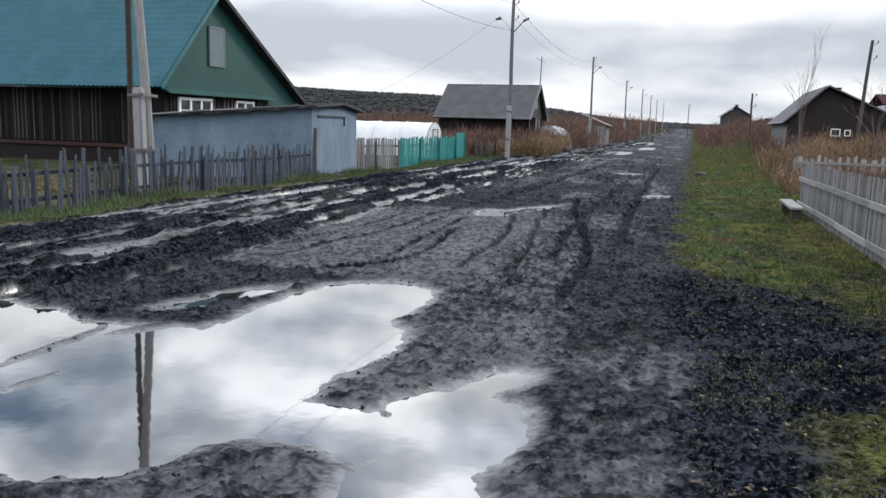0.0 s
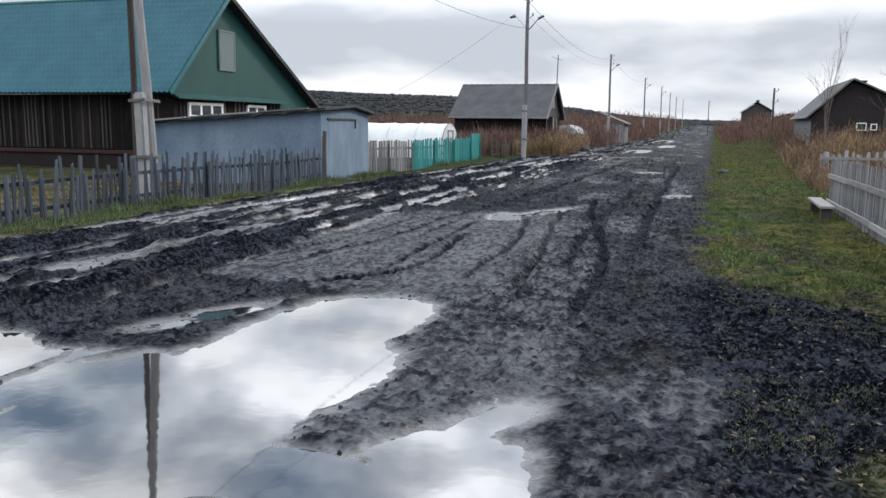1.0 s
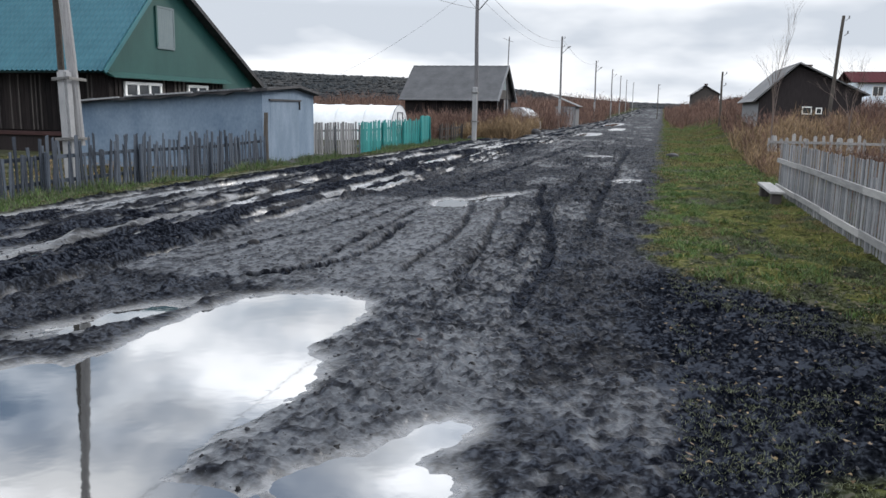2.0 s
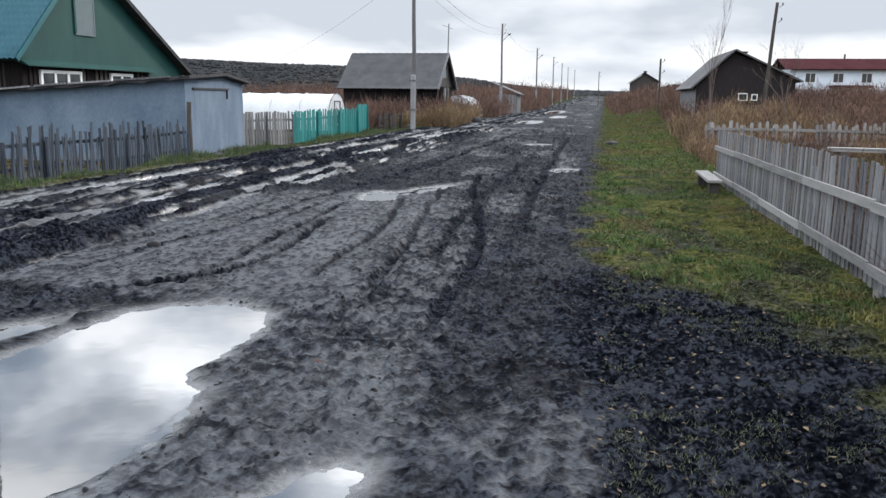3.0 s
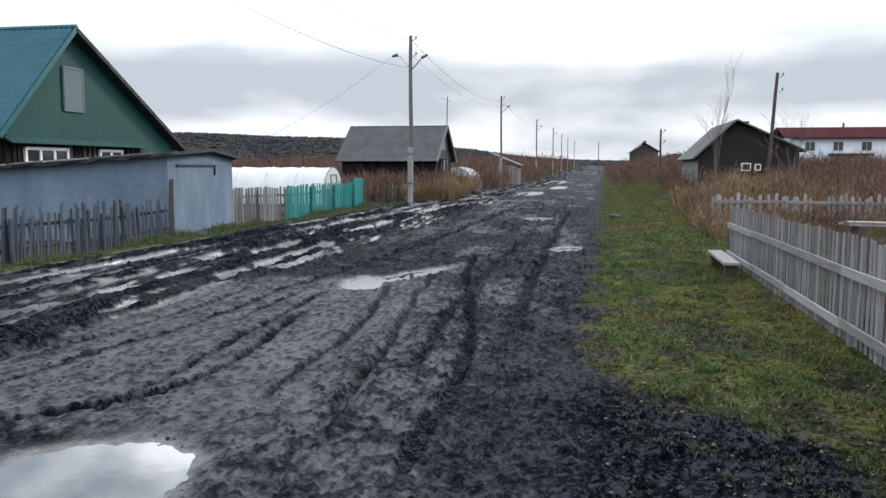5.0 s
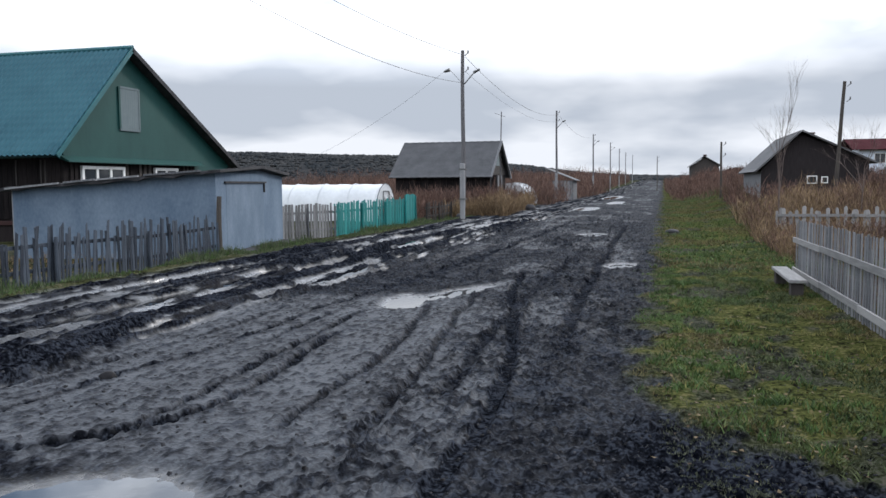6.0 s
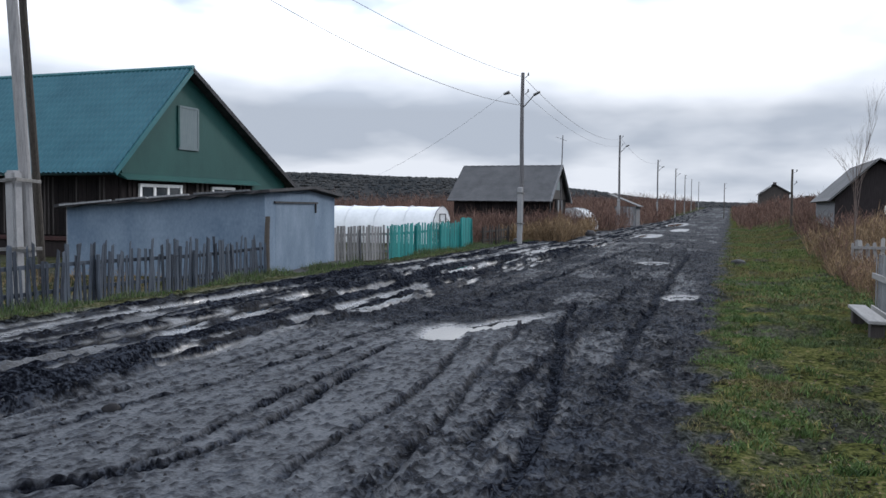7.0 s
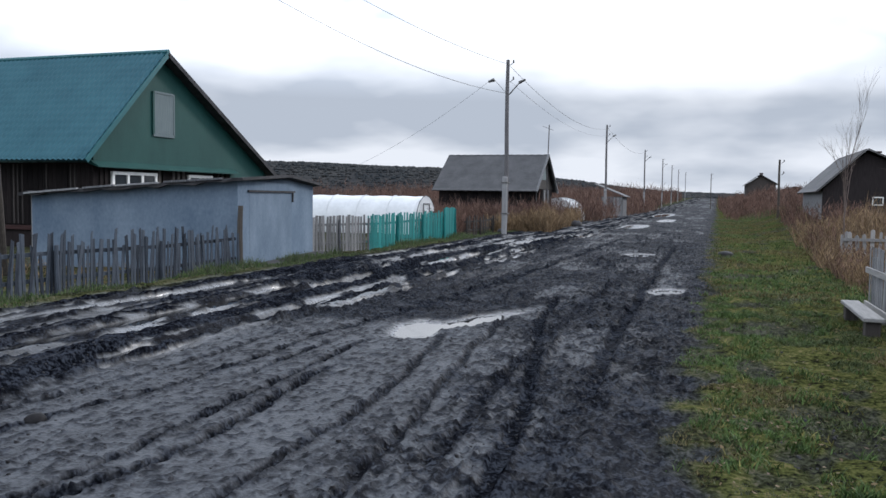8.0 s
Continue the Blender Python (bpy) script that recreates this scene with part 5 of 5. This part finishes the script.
def near_pole():
    """The pole behind the ragged fence: a bleached pole on a concrete stub, with a dark strut."""
    g = base("utility_pole", -11.81, 15.76, ground_at(-11.81, 15.76), "bleached utility pole on a concrete stub with a dark strut", "utility pole", "poles along the road")
    bm = bmesh.new()
    rod(bm, (0.08, 0.10, 0.9), (-0.42, 0.0, 9.8), 0.108, 0.085, 12, 0.015)
    part("shaft", bm, "mid_wood", g, "bleached grey pole")
    bm = bmesh.new()
    add_box(bm, -0.115, 0.115, -0.11, 0.11, -0.6, 2.45, Matrix.Translation((0.06, -0.17, 0)) @ Matrix.Rotation(radians(-1.2), 4, "Y"))
    bmesh.ops.bevel(bm, geom=bm.edges[:], offset=0.04, segments=2, affect="EDGES")
    part("stub", bm, "concrete", g, "pale concrete stub")
    bm = bmesh.new()
    rod(bm, (-3.1, 3.5, -0.3), (-0.6, 0.45, 9.5), 0.085, 0.07, 10, 0.02)
    part("strut", bm, "pole_wood", g, "dark tarred wooden strut")
    for z in (1.02, 2.24):
        bm = bmesh.new()
        for q in range(3):
            rod(bm, (-0.16, -0.33, z + 0.02 * q), (0.24, -0.33, z + 0.02 * q + 0.03), 0.014, 0.014, 5)
            rod(bm, (0.24, -0.33, z + 0.02 * q + 0.03), (0.18, 0.28, z + 0.02 * q), 0.014, 0.014, 5)
            rod(bm, (-0.16, -0.33, z + 0.02 * q), (-0.22, 0.28, z + 0.02 * q), 0.014, 0.014, 5)
        part("binding", bm, "steel", g, "twisted wire binding")
    bm = bmesh.new()
    add_box(bm, 0.12, 0.52, -0.36, -0.31, 1.02, 1.07)
    part("bracket", bm, "steel", g)
    return g


P1 = near_pole()
wire(P2, (-2.95, -25.45, 9.0), (0.1, 0, 7.62), 0.62)
wire(P2, (-2.95, -25.45, 8.1), (0.0, 0, 6.35), 0.85)
wire(P2, (0.12, 0, 7.55), (-0.45, 39.2, 8.0), 0.9)
wire(P2, (0.1, 0, 6.9), (-0.45, 39.2, 7.4), 0.8, 0.006)
wire(P2, (-0.9, 0, 6.9), (-9.2, 1.0, 2.6), 0.35, 0.006, "service_wire")
wire(P3, (0.1, 0, 8.1), (0.2, 39.6, 8.1), 0.9)

# poles on the turf side
pole(8.45, 48.0, 6.6 - ground_at(8.45, 48.0), False, False, False, (0.35, 0), "dark leaning utility pole beyond the weeds")
pole(4.0, 62.0, 4.4 - ground_at(4.0, 62.0), False, False, False, (0, 0), "short dark post beside a house", 0.09)
pole(14.7, 48.0, 5.7 - ground_at(14.7, 48.0), False, False, False, (0, 0), "thin dark utility pole near a long building", 0.08)
pole(-0.8, 150.0, 6.0, False, False, False, (0, 0), "thin far utility pole beside the road", 0.08)


# ---- plants ----
def blades(name, x, y, h, w, material, label, category, seed, lean=0.35, bend=0.4, segs=2, z=None):
    """Many thin tapering blades or stalks standing on the ground at x, y."""
    rng = np.random.default_rng(seed)
    n = len(x)
    z = ground_many(x, y) - 0.01 if z is None else z
    a, t = rng.uniform(0, 2 * np.pi, n), rng.uniform(0, 2 * np.pi, n)
    dx, dy = np.cos(a) * w / 2, np.sin(a) * w / 2
    lx, ly = np.cos(t) * lean * h * rng.uniform(0.2, 1, n), np.sin(t) * lean * h * rng.uniform(0.2, 1, n)
    rows = []
    for k in range(segs + 1):
        f = k / segs
        g = f ** (1 + bend)
        cx, cy, cz = x + lx * g, y + ly * g, z + h * f * (1 - 0.12 * f)
        if k < segs:
            s = 1 - 0.55 * f
            rows += [np.stack([cx - dx * s, cy - dy * s, cz], -1), np.stack([cx + dx * s, cy + dy * s, cz], -1)]
        else:
            rows.append(np.stack([cx, cy, cz], -1))
    V = np.stack(rows, 1)
    per = V.shape[1]
    tri = []
    for k in range(segs - 1):
        tri += [[2 * k, 2 * k + 1, 2 * k + 3], [2 * k, 2 * k + 3, 2 * k + 2]]
    tri.append([per - 3, per - 2, per - 1])
    F = (np.array(tri)[None] + (np.arange(n) * per)[:, None, None]).reshape(-1, 3)
    return tagged(new(name, from_arrays(name, V.reshape(-1, 3), F, material)), label, category, kind="stuff")


def turf_field():
    rng = np.random.default_rng(21)
    # short turf on the verge, denser near the walker
    n = 300000
    y = 3.2 + (26 - 3.2) * rng.random(n) ** 1.5
    x = rng.uniform(-0.3, 2.9, n)
    _, turf, _, _ = terrain(x, y)
    tuft = fbm(x * 2.6, y * 2.6, 201, 3)
    keep = (rng.random(n) < turf ** 1.5 * smooth(0.34, 0.55, tuft)) & (rng.random(n) < 0.30 + 0.7 * smooth(6.5, 10, y))
    x, y, tuft = x[keep], y[keep], tuft[keep]
    h = rng.uniform(0.012, 0.042, len(x)) * (0.6 + 1.1 * smooth(0.45, 0.7, tuft))
    worn = fbm(x * 0.9, y * 0.8, 213, 3) + 0.25 * (fbm(x * 4, y * 4, 215, 2) - 0.5)
    lush = smooth(1.3, 0.4, x) * smooth(8.5, 10.5, y) + 0.8 * (fbm(x * 1.2, y * 1.0, 217, 3) - 0.5)
    kinds = np.where(worn > 0.57, 2, np.where(lush > 0.42, 1, 0))
    for kind, material, label in ((0, "grass_short", "short green and yellow autumn turf"), (1, "grass_dark", "lush green turf along the mud"), (2, "grass_dry", "worn brown patches of dry turf")):
        m = kinds == kind
        blades("turf", x[m], y[m], h[m] * (0.7 if kind == 2 else 1.0), rng.uniform(0.008, 0.016, m.sum()), material, label, "grass", 22 + 100 * kind, 1.3)
    n = 26000
    y = 20 + 60 * rng.random(n) ** 1.4
    x = rng.uniform(-0.2, 5.0, n) - 0.25
    _, turf, _, _ = terrain(x, y)
    keep = rng.random(n) < turf
    x, y = x[keep], y[keep]
    dry = fbm(x * 0.7, y * 0.45, 219, 3) + rng.normal(0, 0.05, len(x)) > 0.50
    for m, material, label in ((~dry, "grass_dark", "green roadside turf beyond the bench"), (dry, "grass_dry", "dry straw turf beyond the bench")):
        blades("turf", x[m], y[m], rng.uniform(0.03, 0.10, m.sum()), rng.uniform(0.02, 0.04, m.sum()), material, label, "grass", 23, 0.9)
    # low tufts that straggle over the trodden soil
    n = 4600
    cx, cy = rng.uniform(0.0, 2.5, n), 3.0 + 7.5 * rng.random(n)
    keep = (rng.random(n) < smooth(0.42, 0.62, fbm(cx * 1.4, cy * 1.4, 207, 3))) & (cx > 0.15 + 0.25 * fbm(cx, cy, 209, 2))
    cx, cy = cx[keep], cy[keep]
    x, y = np.repeat(cx, 16) + rng.normal(0, 0.030, len(cx) * 16), np.repeat(cy, 16) + rng.normal(0, 0.030, len(cx) * 16)
    blades("straggling_tufts", x, y, rng.uniform(0.010, 0.038, len(x)), rng.uniform(0.004, 0.008, len(x)), "grass_tuft", "sparse grey-green tufts on trodden dark soil", "grass", 26, 1.1)
    # thick clumps that stand out of the verge, dark towards the road and yellow by the fence
    n = 1500
    cx, cy = rng.uniform(0.1, 2.4, n), 5.5 + 18 * rng.random(n) ** 1.3
    _, turf, _, _ = terrain(cx, cy)
    keep = (turf > 0.6) & (rng.random(n) < smooth(0.40, 0.58, fbm(cx * 1.8, cy * 1.8, 211, 3)))
    cx, cy = cx[keep], cy[keep]
    per = 26
    x, y = np.repeat(cx, per) + rng.normal(0, 0.05, len(cx) * per), np.repeat(cy, per) + rng.normal(0, 0.05, len(cx) * per)
    yellow = np.repeat(rng.random(len(cx)) < 0.15 + 0.6 * smooth(1.0, 2.3, cx), per)
    blades("turf_clumps", x[~yellow], y[~yellow], rng.uniform(0.04, 0.10, (~yellow).sum()), rng.uniform(0.008, 0.016, (~yellow).sum()), "grass_dark", "thick dark green grass clumps on the verge", "grass", 27, 1.0)
    blades("turf_clumps", x[yellow], y[yellow], rng.uniform(0.03, 0.08, yellow.sum()), rng.uniform(0.008, 0.016, yellow.sum()), "grass_yellow", "yellow-green grass clumps beside a picket fence", "grass", 28, 1.0)
    # rank grass along the ragged fence
    n = 42000
    y = 7.5 + 38 * rng.random(n) ** 1.3
    x = -9.25 - rng.random(n) * 1.75
    tuft = fbm(x * 1.2, y * 0.9, 205, 3)
    keep = rng.random(n) < smooth(0.3, 0.6, tuft)
    x, y, tuft = x[keep], y[keep], tuft[keep]
    tall = smooth(-9.7, -10.5, x)
    h = rng.uniform(0.04, 0.10, len(x)) + tall * rng.uniform(0.03, 0.34, len(x)) * smooth(0.4, 0.7, tuft)
    half = rng.random(len(x)) < 0.55
    blades("rank_grass", x[half], y[half], h[half], rng.uniform(0.012, 0.024, half.sum()), "grass_dark", "rank green grass at the foot of a ragged fence", "grass", 24, 0.5)
    blades("rank_grass", x[~half], y[~half], h[~half], rng.uniform(0.012, 0.024, (~half).sum()), "grass_tuft", "dry grey-green grass at the foot of a ragged fence", "grass", 25, 0.5)


turf_field()


def weeds(name, x0, x1, y0, y1, n, h, material, label, seed, keep=None, w=(0.007, 0.018), lean=0.85):
    """A stand of dead stalks, each with a few side shoots and withered leaves."""
    rng = np.random.default_rng(seed)
    x, y = rng.uniform(x0, x1, n), y0 + (y1 - y0) * rng.random(n) ** 1.4
    m = rng.random(n) < smooth(0.33, 0.60, fbm(x * 0.8, y * 0.55, seed, 4))
    if keep is not None:
        m &= keep(x, y)
    x, y = x[m], y[m]
    hh = rng.uniform(*h, len(x)) * (0.35 + 1.15 * fbm(x * 0.5, y * 0.4, seed + 5, 3))
    hh = hh * np.clip((y - 14) / 26, 0.4, 1.0)
    far = 1 + np.maximum(y - 20, 0) * 0.022
    z = ground_many(x, y) - 0.02
    k = rng.integers(0, len(x), len(x) * 3)
    f = rng.uniform(0.35, 0.95, len(k))
    sx, sy = x[k] + rng.normal(0, 0.10, len(k)) * hh[k], y[k] + rng.normal(0, 0.10, len(k)) * hh[k]
    X, Y = np.concatenate([x, sx]), np.concatenate([y, sy])
    Z, Hh = np.concatenate([z, z[k] + hh[k] * f * 0.9]), np.concatenate([hh, hh[k] * rng.uniform(0.10, 0.32, len(k))])
    W = np.concatenate([rng.uniform(*w, len(x)) * far, rng.uniform(w[0] * 1.0, w[1] * 1.2, len(k)) * far[k]])
    blades(name, X, Y, Hh, W, material, label, "weeds", seed + 9, lean, 0.3, 2, Z)


def right_wild(x, y):
    return (x > 2.75) & ((y < 19) | (x > 2.2 + np.maximum(19.0 - y, 0)) | (y > 24)) & ~((x > 4.6) & (x < 11) & (y > 49) & (y < 60)) & ~((x > 8.6) & (x < 12.9) & (y > 24) & (y < 30))


weeds("dead_weeds", 2.75, 30, 9, 24, 9000, (0.5, 1.3), "weed_brown", "thin dead brown garden weeds behind a picket fence", 301, right_wild)
weeds("dead_weeds", 2.62, 4.6, 5, 19, 9000, (0.9, 1.9), "weed_brown", "dark dead stalks close behind a picket fence", 311)
weeds("dead_weeds", 1.7, 34, 24, 58, 60000, (0.6, 1.35), "weed_brown", "dense tall dead red-brown weeds", 302, lambda x, y: right_wild(x, y) & (x > 2.75 + 0.035 * (y - 26) + 0.5 * (fbm(x, y * 0.6, 331, 2) - 0.5)))
weeds("dead_weeds", 0.4, 60, 56, 125, 36000, (0.8, 1.8), "weed_brown", "far red-brown thicket beside the road", 303, lambda x, y: (right_wild(x, y) | (x < 2.75)) & (x > 4.2 - 3.2 * smooth(60, 85, y)))
weeds("dead_weeds", 1.6, 16, 92, 128, 12000, (1.1, 2.1), "weed_brown", "tall far brown thicket in front of a small house", 310, lambda x, y: x > 1.6 + 0.03 * (y - 92))
weeds("far_scrub", -75, -10.5, 140, 290, 26000, (2.0, 4.4), "weed_brown", "far bare brown scrub along the road", 312)
weeds("far_scrub", 0.6, 40, 126, 240, 16000, (1.2, 2.4), "weed_brown", "far brown scrub where the road runs off", 313, lambda x, y: ~((x > 3.4) & (x < 13) & (y > 128) & (y < 141)))
weeds("straw_weeds", 1.8, 9, 23, 40, 9000, (0.6, 1.5), "weed_straw", "straw-coloured dead weeds at the end of a fence", 304, lambda x, y: right_wild(x, y) & (x > 2.75 + 0.035 * (y - 26) + 0.5 * (fbm(x, y * 0.6, 331, 2) - 0.5)))
weeds("straw_weeds", -11.5, -6.9, 45, 60, 9000, (0.5, 1.25), "weed_straw", "straw-coloured weeds beside the road", 305, lambda x, y: x < -7.6 - 0.05 * (y - 45))
weeds("dead_weeds", -13.5, -8.6, 47, 62, 9000, (0.8, 1.9), "weed_brown", "brown weeds around a boarded house", 306)
weeds("dead_weeds", -26, -11.2, 40, 58, 22000, (0.8, 1.7), "weed_brown", "red-brown weeds behind a painted fence", 307, lambda x, y: ~((y < 47) & (x < -12.8)))
weeds("dead_weeds", -40, -8.2, 66, 140, 30000, (1.0, 2.2), "weed_brown", "far brown brush beside the road", 308, lambda x, y: ~((x > -11.5) & (x < -8.2) & (y > 84) & (y < 92)))
weeds("dead_weeds", -18.5, -11.2, 9, 21.5, 2500, (0.4, 0.9), "weed_straw", "sparse dry weeds behind a ragged fence", 309)


def bare_tree(name, x, y, height, seed, label, spread=0.5):
    """A bare tree: a tapered trunk, forked limbs and fine twigs."""
    r = random.Random(seed)
    t = base(name, x, y, ground_at(x, y), label, "tree")
    trunk, limbs, twigs = bmesh.new(), bmesh.new(), bmesh.new()

    def grow(p, d, ln, rad, depth):
        q = p + d * ln + Vector((r.uniform(-0.06, 0.06), r.uniform(-0.06, 0.06), 0)) * ln
        rod(trunk if depth == 0 else limbs if depth < 2 else twigs, p, q, rad, rad * 0.55, 6 if depth < 2 else 3)
        if depth >= 4:
            return
        for _ in range(5 if depth == 0 else r.choice((3, 3, 4))):
            nd = (d + Vector((r.uniform(-1, 1), r.uniform(-1, 1), r.uniform(-0.25, 0.5))) * spread).normalized()
            grow(p.lerp(q, r.uniform(0.45, 1.0)), nd, ln * r.uniform(0.45, 0.72), rad * 0.48, depth + 1)

    grow(Vector((0, 0, -0.1)), Vector((r.uniform(-0.05, 0.05), 0, 1)).normalized(), height * 0.5, 0.010 + height * 0.0030, 0)
    part("trunk", trunk, "twig", t), part("limb_fork", limbs, "twig", t), tagged(part("twig_spray", twigs, "twig", t), kind="stuff")


bare_tree("bare_tree", 3.75, 31.0, 5.4, 3, "slender bare birch among dead weeds", 0.42)
bare_tree("bare_tree", 6.7, 34.0, 4.2, 8, "bare spreading tree beyond a garden fence", 0.6)
bare_tree("bare_bush", 4.9, 20.5, 1.7, 12, "bare dark bush behind a picket fence", 0.6)
bare_tree("bare_bush", 6.0, 17.5, 1.6, 14, "bare dark bush in an overgrown garden", 0.7)
bare_tree("bare_tree", 12.0, 62.0, 5.0, 18, "far bare tree behind a weathered house", 0.6)
bare_tree("bare_tree", -9.8, 90.0, 4.0, 22, "far bare tree beside a hut", 0.5)
bare_tree("bare_bush", 3.4, 13.2, 1.3, 27, "thin bare bush close behind a picket fence", 0.6)


# ---- loose things ----
def stone(name, x, y, r, material, label, seed, flat=0.75):
    rng = random.Random(seed)
    bm = bmesh.new()
    bmesh.ops.create_icosphere(bm, subdivisions=2, radius=r)
    for v in bm.verts:
        v.co *= 1 + 0.22 * noise.noise(v.co * (1.6 / r) + Vector((seed, 0, 0))) + rng.uniform(-0.03, 0.03)
        v.co.z *= flat
    me = bpy.data.meshes.new(name)
    bm.to_mesh(me)
    bm.free()
    me.materials.append(M[material])
    me.shade_smooth()
    ob = new(name, me)
    ob.location = (x, y, ground_at(x, y) + r * flat * 0.45)
    return tagged(ob, label, "stone")


stone("stone", -4.52, 9.80, 0.085, "wet_stone", "dark wet stone on a silty mud road", 3)
stone("stone", -7.9, 55.0, 0.34, "felt", "large dark lump at the road's edge", 5)
stone("stone", 0.55, 32.0, 0.22, "felt", "dark clod on roadside turf", 7, 0.4)
stone("stone", -9.4, 42.5, 0.2, "felt", "dark stone at the foot of a pole", 9)
stone("brick_lump", -1.48, 6.52, 0.035, "brick", "broken red brick pressed into wet mud", 11, 0.5)


def plank_stack():
    g = base("plank_stack", 6.6, 23.6, ground_at(6.6, 23.6), "stack of pale sawn planks in an overgrown garden", "planks")
    rng = random.Random(6)
    for k in range(7):
        m = Matrix.Translation((rng.uniform(-0.1, 0.1), -0.3 + 0.14 * (k % 4), 0.42 + 0.05 * (k // 4))) @ Matrix.Rotation(radians(rng.uniform(-14, -8)), 4, "Z")
        bm = bmesh.new()
        add_box(bm, -0.9, 0.9, -0.06, 0.06, -0.02, 0.02, m)
        part("plank", bm, "pale_plank", g)
    for x in (-0.6, 0.6):
        bm = bmesh.new()
        add_box(bm, x - 0.08, x + 0.08, -0.4, 0.3, -0.05, 0.40)
        part("bearer", bm, "old_wood", g)


plank_stack()


def leaf_litter():
    rng = np.random.default_rng(41)
    n = 900
    x, y = rng.uniform(0.2, 2.7, n), 3.5 + 17 * rng.random(n) ** 1.3
    z = ground_many(x, y) + 0.014 + rng.uniform(0, 0.02, n)
    a, s = rng.uniform(0, 6.3, n), rng.uniform(0.008, 0.020, n)
    q = []
    for k, (u, v) in enumerate(((1.3, 0), (0, 0.7), (-1.2, 0), (0, -0.7))):
        q.append(np.stack([x + s * (u * np.cos(a) - v * np.sin(a)), y + s * (u * np.sin(a) + v * np.cos(a)), z + rng.uniform(-0.008, 0.010, n)], -1))
    V = np.stack(q, 1).reshape(-1, 3)
    tagged(new("fallen_leaves", from_arrays("fallen_leaves", V, np.arange(4 * n).reshape(-1, 4), "leaf")), "scattered dry fallen leaves on the turf", "leaves", kind="stuff")


leaf_litter()


def clods():
    """Loose crumbs and clods of mud on the churned parts of the road."""
    rng = np.random.default_rng(51)
    n = 60000
    y = 2.3 + 30 * rng.random(n) ** 1.9
    x = -9.2 + 11.6 * rng.random(n) ** 0.75
    z, turf, silt, wet = terrain(x, y)
    dense = fbm(x * 1.3, y * 0.8, 61, 3)
    keep = (z > WATER + 0.006) & (rng.random(n) < (1 - 0.70 * silt) * smooth(0.30, 0.55, dense) * (1 - 0.75 * turf))
    x, y = x[keep], y[keep]
    n = len(x)
    z = ground_many(x, y)
    r = 0.004 + 0.018 * rng.random(n) ** 3.5
    flat = rng.uniform(0.25, 0.6, n)
    ring = np.linspace(0, 2 * np.pi, 5, endpoint=False)
    a = ring[None] + rng.uniform(0, 6.3, n)[:, None]
    lo = r[:, None] * rng.uniform(0.75, 1.35, (n, 5))
    hi = r[:, None] * rng.uniform(0.35, 0.9, (n, 5))
    V = np.concatenate([
        np.stack([x[:, None] + lo * np.cos(a), y[:, None] + lo * np.sin(a), (z - 0.3 * r)[:, None] + 0 * a], -1),
        np.stack([x[:, None] + hi * np.cos(a + 0.5), y[:, None] + hi * np.sin(a + 0.5), (z + r * flat)[:, None] + r[:, None] * rng.uniform(-0.25, 0.25, (n, 5))], -1),
        np.stack([x, y, z + r * flat * 1.2], -1)[:, None]], 1).reshape(-1, 3)
    F = []
    for k in range(5):
        e = (k + 1) % 5
        F += [[k, e, 5 + e], [k, 5 + e, 5 + k], [5 + k, 5 + e, 10]]
    F = (np.array(F)[None] + (np.arange(n) * 11)[:, None, None]).reshape(-1, 3)
    tagged(new("mud_clods", from_arrays("mud_clods", V, F, "clod")), "loose dark clods of wet mud on the road", "mud", kind="stuff")


clods()
